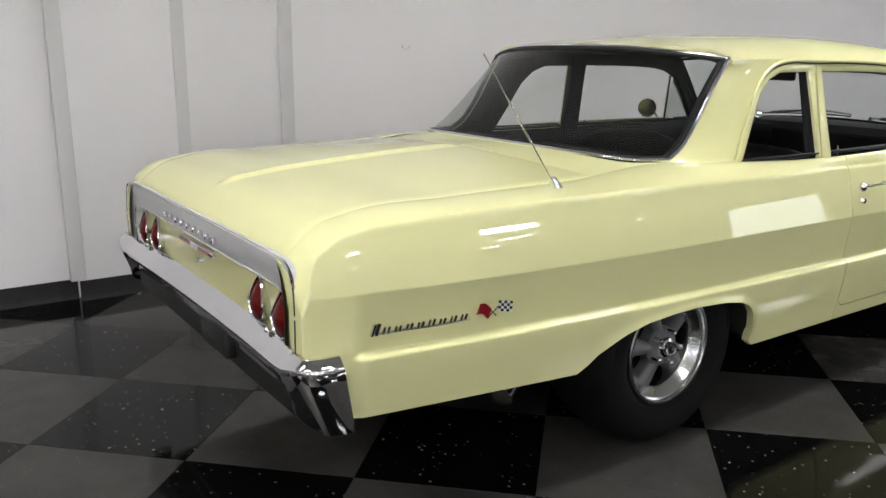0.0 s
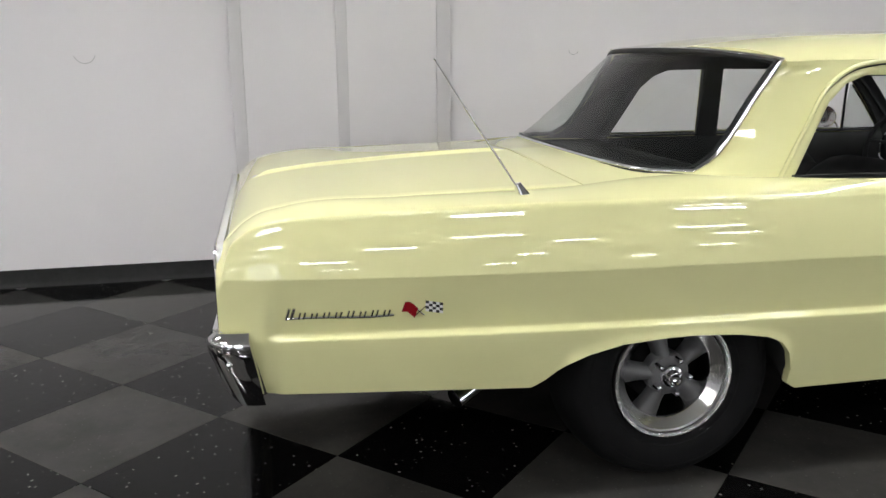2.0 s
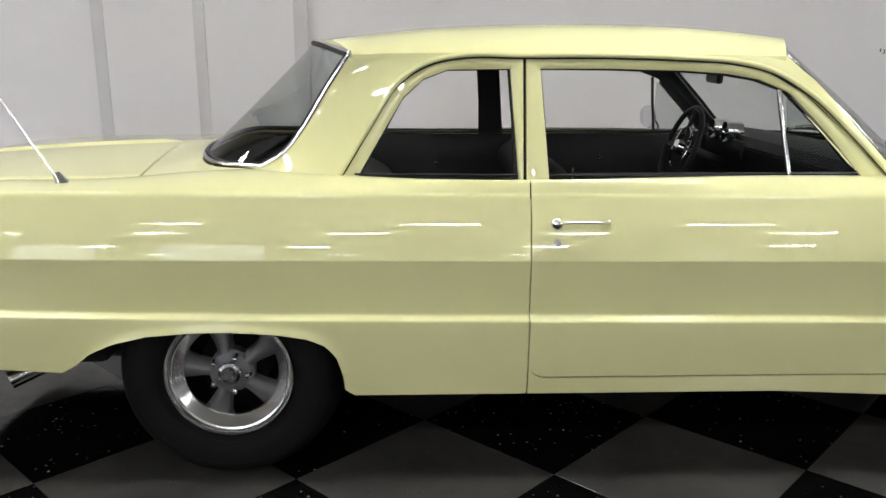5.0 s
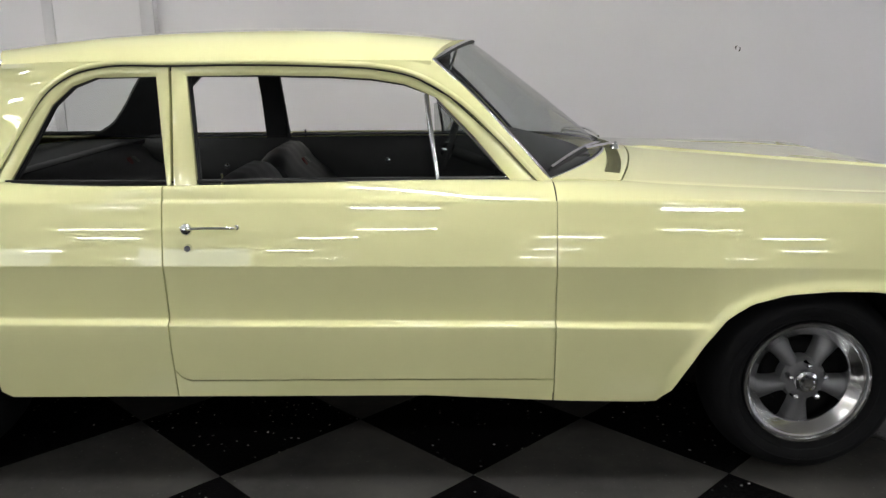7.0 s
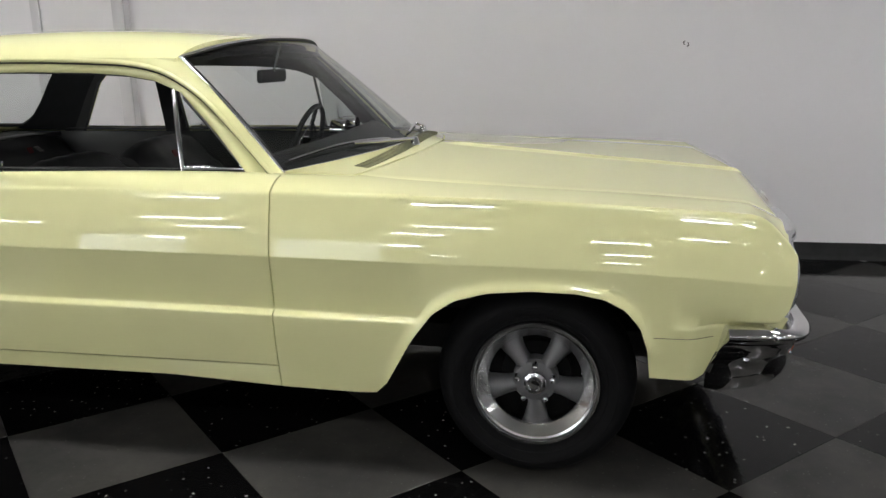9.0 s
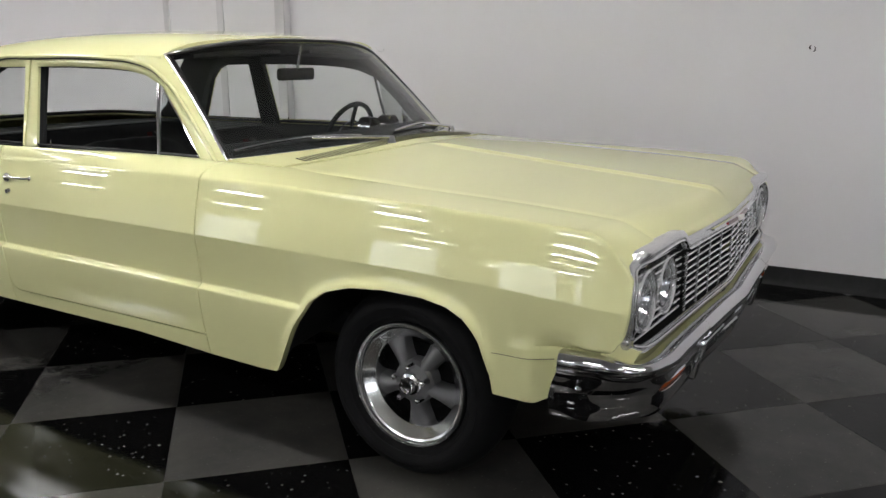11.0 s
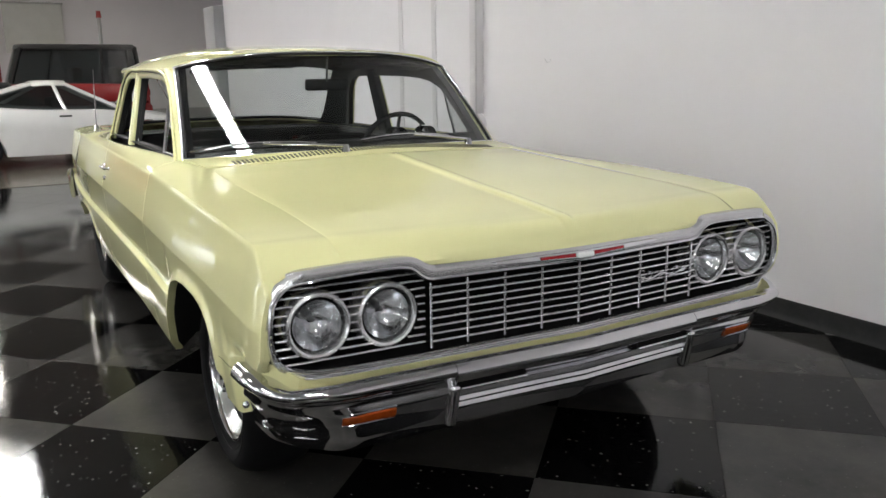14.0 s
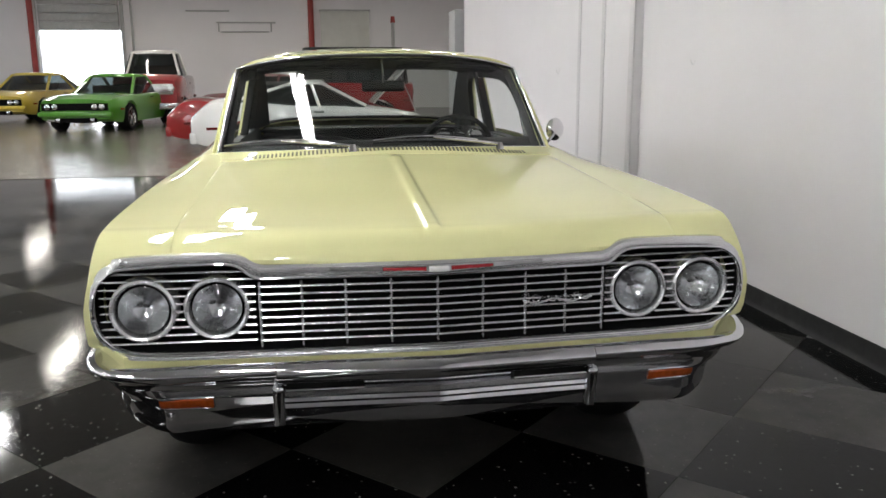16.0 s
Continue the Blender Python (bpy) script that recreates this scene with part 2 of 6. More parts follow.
def tile_material(name, col, fleck, density):
    m, nt, b = nodes_of(name)
    place = world_place(nt)
    info = nt.nodes.new("ShaderNodeObjectInfo")
    big = noise_node(nt, 2.2, 6, 0.65, place)
    tone = ramp(nt, big.outputs["Fac"], [(0.3, [c * 0.8 for c in col]), (0.72, [c * 1.22 for c in col])])
    own = ramp(nt, info.outputs["Random"], [(0.0, (0.86, 0.86, 0.86)), (1.0, (1.0, 1.0, 1.0))])
    mul = nt.nodes.new("ShaderNodeMixRGB")
    mul.blend_type, mul.inputs[0].default_value = "MULTIPLY", 1.0
    nt.links.new(tone.outputs[0], mul.inputs[1])
    nt.links.new(own.outputs[0], mul.inputs[2])
    stain = noise_node(nt, 0.9, 7, 0.7, place)
    patch = ramp(nt, stain.outputs["Fac"], [(0.36, (0.74, 0.74, 0.75)), (0.66, (1.28, 1.24, 1.15))])
    dirt = nt.nodes.new("ShaderNodeMixRGB")
    dirt.blend_type, dirt.inputs[0].default_value = "MULTIPLY", 1.0
    nt.links.new(mul.outputs[0], dirt.inputs[1])
    nt.links.new(patch.outputs[0], dirt.inputs[2])
    mul = dirt
    warp = noise_node(nt, 60, 2, 0.5, place)
    add = nt.nodes.new("ShaderNodeVectorMath")
    add.operation = "MULTIPLY_ADD"
    add.inputs[1].default_value = (0.012, 0.012, 0.0)
    nt.links.new(warp.outputs["Color"], add.inputs[0])
    nt.links.new(place, add.inputs[2])
    vor = nt.nodes.new("ShaderNodeTexVoronoi")
    vor.inputs["Scale"].default_value = density
    nt.links.new(add.outputs[0], vor.inputs["Vector"])
    near = ramp(nt, vor.outputs["Distance"], [(0.14, (1, 1, 1)), (0.22, (0, 0, 0))])
    sep = nt.nodes.new("ShaderNodeSeparateColor")
    nt.links.new(vor.outputs["Color"], sep.inputs[0])
    pick = ramp(nt, sep.outputs[0], [(0.66, (0, 0, 0)), (0.97, (1, 1, 1))])
    amount = nt.nodes.new("ShaderNodeMath")
    amount.operation = "MULTIPLY"
    nt.links.new(near.outputs[0], amount.inputs[0])
    nt.links.new(pick.outputs[0], amount.inputs[1])
    mix = nt.nodes.new("ShaderNodeMixRGB")
    mix.inputs[2].default_value = (*fleck, 1)
    nt.links.new(amount.outputs[0], mix.inputs[0])
    nt.links.new(mul.outputs[0], mix.inputs[1])
    nt.links.new(mix.outputs[0], b.inputs["Base Color"])
    wear = noise_node(nt, 5, 8, 0.7, place)
    rough = ramp(nt, wear.outputs["Fac"], [(0.35, (0.03, 0.03, 0.03)), (0.7, (0.10, 0.10, 0.10))])
    nt.links.new(rough.outputs[0], b.inputs["Roughness"])
    b.inputs["Specular IOR Level"].default_value = 0.125
    wave = noise_node(nt, 16, 6, 0.62, place)
    bump(nt, b, wave.outputs["Fac"], 0.12, 0.004)
    return m


TILE_BLACK = tile_material("black_flecked_tile", (0.0034, 0.0034, 0.0036), (0.17, 0.17, 0.16), 40)
TILE_GREY = tile_material("grey_tile", (0.047, 0.046, 0.045), (0.075, 0.075, 0.07), 60)
CONCRETE = material("polished_concrete", (0.13, 0.115, 0.095), 0.2, 0, 0.3, 1.3, rough_vary=0.08)
WHITE_CEILING = material("white_ceiling_paint", (0.72, 0.72, 0.72), 0.8, 0, 0.04, 2)

floor = tagged(box("floor", EDGE_X - 0.4, EAST_X, SOUTH_Y, WALL_Y + 0.2, -0.12, -0.004, BLACK), "black and grey checkered vinyl tile showroom floor", "floor", kind="structure")
concrete_floor = tagged(box("concrete_floor", WEST_X, EDGE_X, SOUTH_Y, 9.0, -0.12, 0.0045, CONCRETE), "polished brown-grey concrete floor of the storage hall", "floor", kind="structure")
# the wall behind the car: a plain bay, a slightly proud bay, a plain bay
wall_north = tagged(new("wall_north"), "white painted drywall with scuffs behind the car", "wall", kind="structure")
box("wall_panel", -9.3, -2.93, WALL_Y, WALL_Y + 0.2, 0, TOP_Z, WALL, wall_north)
box("wall_panel", -2.93, -1.60, WALL_Y - 0.065, WALL_Y + 0.2, 0, TOP_Z, WALL, wall_north, bevel=0.012)
box("wall_panel", -1.60, EAST_X, WALL_Y, WALL_Y + 0.2, 0, TOP_Z, WALL, wall_north)
box("cover_and_shade_strip", -2.335, -2.262, WALL_Y - 0.075, WALL_Y - 0.06, 0.115, TOP_Z, STRIP, wall_north, bevel=0.004)
# soft shade at the proud bay's west edge, put in as a grey strip
box("cover_and_shade_strip", -2.985, -2.905, WALL_Y - 0.072, WALL_Y - 0.03, 0.115, TOP_Z, STRIP, wall_north, bevel=0.006)
box("cover_and_shade_strip", -1.69, -1.60, WALL_Y - 0.078, WALL_Y - 0.06, 0.115, TOP_Z, STRIP, wall_north, bevel=0.004)
baseboard = tagged(new("baseboard"), "black vinyl cove base along the white wall", "baseboard", kind="structure")
for x0, x1, y in ((-9.3, -2.94, WALL_Y), (-2.94, -1.594, WALL_Y - 0.065), (-1.594, EAST_X, WALL_Y)):
    prof = [(0, 0.0), (-0.022, 0.0), (-0.012, 0.012), (-0.007, 0.03), (-0.006, 0.108), (-0.003, 0.112), (0, 0.112)]
    verts = [(x, y + a, z) for x in (x0, x1) for a, z in prof]
    build("base_strip", verts, grid_faces(2, 7, 0, False, True) + [tuple(range(7)), tuple(range(13, 6, -1))], BASE, baseboard)

# small arcs scuffed into the wall
for x, z, r, a0, a1 in ((-3.83, 1.425, 0.062, 195, 345), (-0.726, 1.435, 0.034, 190, 340), (2.245, 1.385, 0.016, 60, -70), (2.243, 1.395, 0.012, 100, 250)):
    arc = [(x + r * math.cos(radians(a)), WALL_Y, z + r * math.sin(radians(a))) for a in np.linspace(a0, a1, 14)]
    tube("scuff", arc, 0.0016 if r > 0.03 else np.interp(np.linspace(0, 1, 14), [0, 0.5, 1], [0.001, 0.006, 0.002]), SCUFF if r > 0.03 else KNOCK, wall_north, "grey scuff mark", n=6)

ceiling = tagged(box("ceiling", WEST_X, EAST_X, SOUTH_Y, 9.2, TOP_Z, TOP_Z + 0.2, WHITE_CEILING), "white painted hall ceiling", "ceiling", kind="structure")


def wall_with_opening(name, x0, x1, y0, y1, a0, a1, top, along_x, mat, label):
    """A wall with one doorway from a0 to a1 along its length, up to top."""
    ob = tagged(new(name), label, "wall", kind="structure")
    if along_x:
        box("wall_panel", x0, a0, y0, y1, 0, TOP_Z, mat, ob)
        box("wall_panel", a1, x1, y0, y1, 0, TOP_Z, mat, ob)
        box("wall_panel", a0, a1, y0, y1, top, TOP_Z, mat, ob)
    else:
        box("wall_panel", x0, x1, y0, a0, 0, TOP_Z, mat, ob)
        box("wall_panel", x0, x1, a1, y1, 0, TOP_Z, mat, ob)
        box("wall_panel", x0, x1, a0, a1, top, TOP_Z, mat, ob)
    return ob


wall_with_opening("wall_east", EAST_X, EAST_X + 0.2, SOUTH_Y, WALL_Y, -19.3, -14.6, 3.4, False, WALL, "white painted wall with an open bay door")
wall_south = tagged(new("wall_south"), "unseen white wall with three openings added for bright reflections", "wall", kind="structure")
# made-up openings, set where they mirror as bright patches in the car's side
ADDED_BAYS = ((-33.0, -28.4), (-20.4, -15.8), (-12.4, -7.8))
edges = [WEST_X] + [x for bay in ADDED_BAYS for x in bay] + [EAST_X]
for x0, x1 in zip(edges[::2], edges[1::2]):
    box("wall_panel", x0, x1, SOUTH_Y - 0.2, SOUTH_Y, 0, TOP_Z, WALL, wall_south)
for x0, x1 in ADDED_BAYS:
    box("wall_panel", x0, x1, SOUTH_Y - 0.2, SOUTH_Y, 5.0, TOP_Z, WALL, wall_south)
tagged(box("wall_hall_north", WEST_X, -9.3, 9.0, 9.2, 0, TOP_Z, WALL), "white painted hall wall", "wall", kind="structure")
tagged(box("wall_hall_return", -9.3, -9.1, WALL_Y + 0.2, 9.0, 0, TOP_Z, WALL), "white painted return wall of the hall", "wall", kind="structure")
wall_with_opening("wall_west", WEST_X - 0.2, WEST_X, SOUTH_Y, 9.0, -12.1, -8.7, 3.5, False, WALL, "white far wall of the hall with a roll-up door opening")
DAYLIGHT = glow("bright_daylight", (0.93, 0.97, 1.0), 3.0)
tagged(box("backdrop", WEST_X - 1.6, WEST_X - 1.5, -14, -6.5, -0.1, 5, DAYLIGHT), "bright overcast daylight outside", "sky", kind="structure")
tagged(box("backdrop", EAST_X + 1.5, EAST_X + 1.6, -24.0, -10.0, -0.1, 6.0, DAYLIGHT), "bright overcast daylight outside", "sky", kind="structure")
# glowing sheet added behind the made-up south openings, for reflections in the paint
tagged(box("backdrop", -38.0, -3.0, SOUTH_Y - 1.6, SOUTH_Y - 1.5, -0.1, 6.5, DAYLIGHT), "bright overcast daylight outside", "sky", kind="structure")


# ---- ceiling lights ----
TUBE = glow("fluorescent_tube", (1.0, 1.0, 0.985), LAMP_POWER)
HOUSING = material("white_enamel_housing", (0.7, 0.7, 0.7), 0.4, 0, 0.03, 5)
LAMP_Z = 3.45


BRIGHT_TUBE = glow("bright_fluorescent_tube", (1.0, 1.0, 0.985), LAMP_POWER * 3.75)
HALL_TUBE = glow("warm_fluorescent_tube", (1.0, 0.955, 0.87), LAMP_POWER * 1.45)


def ceiling_light(length, wide, drop=TOP_Z - LAMP_Z, light=TUBE):
    ob = thing("ceiling_light", "white twin fluorescent light hung from the ceiling", "ceiling light", "ceiling lights")
    h, w = length / 2, wide / 2
    verts = [(x, y, z) for x in (-h, h) for y, z in ((-w, 0.0), (-w * 0.6, 0.06), (w * 0.6, 0.06), (w, 0.0), (0.012, 0.012), (0, -0.03), (-0.012, 0.012))]
    build("housing", verts, grid_faces(2, 7, 0, False, True) + [tuple(range(7)), tuple(range(13, 6, -1))], HOUSING, ob)
    for y in (-w * 0.49, w * 0.49):
        lens = [(x, y + w * 0.40 * math.cos(a), -0.004 - 0.030 * math.sin(a)) for x in (-h + 0.02, h - 0.02) for a in np.linspace(0, math.pi, 7)]
        build("lens", lens, grid_faces(2, 7, 0, False, True) + [tuple(range(7)), tuple(range(13, 6, -1))], light, ob, "glowing white lens")
    for x in (-h * 0.7, h * 0.7):
        tube("hanger", [(x, 0, 0.05), (x, 0, drop / 2), (x, 0, drop + 0.002)], 0.006, HOUSING, ob, n=5)
    return ob


# rows of twin lights over the showroom, then those of the hall
short_light = ceiling_light(1.25, 0.27, light=BRIGHT_TUBE)
short_light.matrix_basis = pose(0.42, -1.22, LAMP_Z, 0, 0, -14)
# lights past x = 9.3 are unseen, added so the car's front stays bright
ROWS = ((-1.08, (-3.4, 4.7, 9.4, 14.2)), (-4.9, (-6.4, -2.2, 2.2, 6.8, 11.6)), (-10.0, (-13.3, -9.1, -4.9, -0.6, 3.7, 8.0, 13.0)), (-14.2, (-11.0, -6.6, -2.2, 2.2, 6.6, 11.4)), (-20.3, (-11.0, -4.2, 2.5, 9.2)), (-26.0, (-10.8, -4.0, 2.5, 9.2)))
copy_thing(short_light, pose(-6.1, -1.5, LAMP_Z))
for y, places in ROWS:
    for x in places:
        copy_thing(short_light, pose(x, y, LAMP_Z))
hall_light = ceiling_light(2.4, 0.32, TOP_Z - 5.2, HALL_TUBE)
hall_light.matrix_basis = pose(-14.0, 6.6, 5.2)
for x in (-29.2, -20.0, -15.4, -10.2):
    for y in (-11.5, -6.6, -1.8, 3.5):
        copy_thing(hall_light, pose(x, y, 5.2))
# ---- the yellow car ----
car = thing("car", "pale yellow two-door sedan with chrome bumpers and five-spoke wheels", "car")


def step(a, b, x):
    t = np.clip((np.asarray(x, float) - a) / (b - a), 0, 1)
    return t * t * (3 - 2 * t)


WIDTH = hermite([-2.97, -2.85, -2.6, -2.3, -1.9, -1.4, -0.5, 0.5, 1.2, 1.7, 2.1, 2.22, 2.30], [0.850, 0.870, 0.892, 0.912, 0.932, 0.944, 0.950, 0.955, 0.968, 0.975, 0.976, 0.972, 0.955])
CREASE = hermite([-3, -2.6, -1.05, -0.25, 0.95, 1.98, 2.3], [0.785, 0.775, 0.76, 0.753, 0.742, 0.722, 0.70])
SHOULDER = hermite([-2.96, -2.938, -2.919, -2.875, -2.834, -2.777, -2.62, -1.05, -0.27, 0.95, 1.6, 1.97, 2.10, 2.15, 2.174, 2.218, 2.254, 2.272, 2.28], [0.74, 0.79, 0.855, 0.905, 0.928, 0.942, 0.951, 0.962, 0.955, 0.945, 0.930, 0.914, 0.906, 0.900, 0.890, 0.850, 0.806, 0.772, 0.738])
RIDGE = hermite([-3, -2.6, -1.05, -0.24, 0.94, 1.3], [0.60, 0.592, 0.568, 0.558, 0.545, 0.54])
TOP_Y = hermite([-3, -2.93, -2.86, -1.85, -1.62, -1.50, -1.42, -1.34, -1.25, -1.14, 0.62, 0.69, 0.80, 2.0, 2.30], [0.716, 0.716, 0.716, 0.716, 0.708, 0.704, 0.702, 0.718, 0.752, 0.79, 0.79, 0.785, 0.741, 0.741, 0.741])
TOP_Z_IN = hermite([-2.96, -2.935, -2.88, -2.84, -2.75, -2.4, -1.85, -1.60, -1.44, -1.30, -1.14, 0.65, 0.85, 1.1, 1.5, 2.0, 2.10, 2.16, 2.20, 2.245, 2.28], [0.862, 0.864, 0.912, 0.938, 0.962, 0.977, 0.987, 1.006, 1.010, 1.006, 1.002, 0.988, 0.978, 0.962, 0.940, 0.914, 0.906, 0.899, 0.883, 0.860, 0.843])
REAR_ARCH = [(-2.03, 0.392), (-1.986, 0.416), (-1.929, 0.463), (-1.855, 0.495), (-1.747, 0.522), (-1.604, 0.534), (-1.497, 0.536), (-1.354, 0.528), (-1.247, 0.511), (-1.193, 0.487), (-1.160, 0.448), (-1.143, 0.39), (-1.137, 0.325), (-1.105, 0.306)]
FRONT_ARCH = [(1.004, 0.287), (1.045, 0.33), (1.132, 0.485), (1.204, 0.579), (1.273, 0.626), (1.377, 0.655), (1.512, 0.667), (1.647, 0.664), (1.731, 0.648), (1.791, 0.617), (1.835, 0.564), (1.859, 0.492), (1.865, 0.435), (1.869, 0.398)]


# x of the front end across the car, and of the fender's nose by height
GRILLE_X = hermite([0, 0.5, 0.8, 0.9, 0.95, 0.972], [2.322, 2.294, 2.281, 2.275, 2.269, 2.264])
NOSE_X = hermite([0.556, 0.583, 0.629, 0.682, 0.734, 0.776, 0.807, 0.856], [2.218, 2.234, 2.257, 2.264, 2.265, 2.261, 2.251, 2.212])
# lean of the side above its crease, from the crease up to the rolled shoulder
LEAN = hermite([0, 0.10, 0.28, 0.52, 0.64, 0.74, 0.83, 0.90, 0.95, 1.0], [0.165, 0.180, 0.195, 0.235, 0.285, 0.27, 0.25, 0.245, 0.36, 0.95])
LEAN_AT = np.linspace(0, 1, 201)
LEAN_SUM = np.r_[0, np.cumsum(LEAN((LEAN_AT[1:] + LEAN_AT[:-1]) / 2)) * 0.2 / 200]


def BULGE(f):
    return np.interp(f, LEAN_AT, LEAN_SUM)


def low_edge(x):
    xs = [-2.96, -2.92, -2.868, -2.832, -2.782, -2.42] + [p[0] for p in REAR_ARCH] + [0.27, 0.69, 0.94] + [p[0] for p in FRONT_ARCH] + [2.00, 2.03, 2.07, 2.12, 2.182, 2.220, 2.250, 2.261, 2.266]
    zs = [0.64, 0.60, 0.585, 0.428, 0.424, 0.410] + [p[1] for p in REAR_ARCH] + [0.306, 0.286, 0.283] + [p[1] for p in FRONT_ARCH] + [0.395, 0.41, 0.50, 0.545, 0.570, 0.588, 0.629, 0.672, 0.71]
    return np.interp(x, xs, zs)


def arch_distance(x, z, arch):
    p = polyline(arch, 80)
    return np.sqrt(((np.asarray(x)[..., None] - p[:, 0]) ** 2 + (np.asarray(z)[..., None] - p[:, 1]) ** 2).min(-1))


def half_width(x, z):
    """Half the car's width at a place along it and a height: bulged above the crease, hollow below it, and a ridge low down."""
    x, z = np.broadcast_arrays(np.asarray(x, float), np.asarray(z, float))
    zsh = SHOULDER(x)
    zc = np.minimum(CREASE(x), zsh - 0.02)
    zr = RIDGE(x)
    zl = zr + 0.017
    rec = step(-2.822, -2.782, x) * (1 - step(1.10, 1.19, x))
    up = -BULGE(np.clip((z - zc) / np.maximum(zsh - zc, 0.03), 0, 1)) * np.minimum(1, (zsh - zc) / 0.2)
    hollow = -0.018 * rec * np.clip((zc - z) / np.maximum(zc - zl, 0.02), 0, 1) ** 0.85 - (1 - rec) * 0.006 * np.clip((zc - z) / 0.2, 0, 1)
    t = np.clip((zl - z) / 0.017, 0, 1)
    ledge = rec * 0.021 * t * t * (3 - 2 * t)
    low = -0.040 * np.clip((zr - 0.004 - z) / 0.27, 0, 1) ** 1.35
    flare = 0.014 * np.exp(-((arch_distance(x, z, FRONT_ARCH[1:-2]) / 0.022) ** 2)) + 0.008 * np.exp(-((arch_distance(x, z, REAR_ARCH[2:-2]) / 0.018) ** 2))
    nose = -0.045 * step(1.97, 2.07, x) * (1 - step(0.565, 0.60, z)) - 0.008 * step(1.92, 1.95, x) * (1 - step(2.12, 2.15, x)) * step(0.56, 0.575, z) * (1 - step(0.60, 0.63, z))
    return WIDTH(x) + up + hollow + ledge + low + flare + nose


def side_rows(x, low):
    """Heights of the rows of a side panel's column at x, from its lower edge to the shoulder."""
    zsh = SHOULDER(x)
    zc = min(CREASE(x), zsh - 0.02)
    zr = RIDGE(x)
    zl = zr + 0.017
    f = list(np.linspace(low, zr - 0.005, 7)) + list(np.linspace(zr, zl, 7)) + [zl + 0.006] + list(np.linspace(zl + 0.012, zc - 0.004, 5)) + [zc] + list(np.linspace(zc + 0.004, zc + 0.86 * (zsh - zc), 18)) + list(np.linspace(zc + 0.885 * (zsh - zc), zsh, 9))
    z, out = low, []
    for k, v in enumerate(f):
        out.append(min(max(v, low + 0.0035 * k), zsh - 0.0005 * (len(f) - 1 - k)))
    return out


def side_panel(name, xs, s, low=None, high=None, top=True, insets=None, parent=car, label=""):
    cols = []
    for k, x in enumerate(xs):
        lo = float(low_edge(x)) if low is None else float(low(x))
        if high is None:
            zs = np.array(side_rows(x, lo))
        else:
            zs = np.linspace(lo, float(high(x)), 7)
        ys = half_width(np.full(len(zs), x), zs)
        if insets is not None:
            ys = ys - insets[k]
        col = [(x, ys[0] - 0.016, zs[0] + 0.002), (x, ys[0] - 0.006, zs[0] - 0.001)] + [(x, y, z) for y, z in zip(ys, zs)]
        if top and high is None:
            y1, z1, y0, z0 = ys[-1], zs[-1], float(TOP_Y(x)), float(TOP_Z_IN(x))
            y0 = min(y0, y1 - 0.004)
            for t in (0.06, 0.14, 0.3, 0.5, 0.75, 1.0):
                y, z, xx = y1 + (y0 - y1) * t, z1 + (z0 - z1) * (1 - (1 - t) ** 2.2), x
                if x > 2.19:
                    z = max(z, float(np.interp(y, [0.74, 0.82, 0.90, 0.944, 0.957], [0.845, 0.849, 0.834, 0.792, 0.722])))
                    side = float(step(0.84, 0.93, y))
                    xx = min(x, (float(GRILLE_X(y)) - 0.012) * (1 - side) + (float(NOSE_X(z)) + 0.001) * side)
                col.append((xx, y, z))
        cols.append(col)
    p = np.array(cols)
    p[..., 1] *= s
    return sheet(name, p, (0, -s * 0.012, -0.001), PAINT, parent, label, smooth=40)


def span(a, b, n):
    return list(np.linspace(a, b, n))


arch_r = [p[0] for p in REAR_ARCH]
arch_f = [p[0] for p in FRONT_ARCH]
QUARTER_X = span(-2.955, -2.72, 22) + span(-2.70, -2.04, 20) + [float(v) for v in polyline(REAR_ARCH, 56)[:, 0]] + span(-1.09, -0.556, 16)
DOOR_X = span(-0.5515, -0.49, 8) + span(-0.47, 0.6690, 34)
FENDER_X = span(0.6735, 0.99, 12) + [float(v) for v in polyline(FRONT_ARCH, 60)[:, 0]] + span(1.875, 2.15, 26) + span(2.158, 2.266, 26)


def door_low(x):
    x = np.asarray(x, float)
    return 0.368 - 0.012 * (x > 9) + 0.05 * (1 - np.sqrt(np.clip(1 - ((np.clip(-0.495 - x, 0, 0.054)) / 0.055) ** 2, 0, 1)))


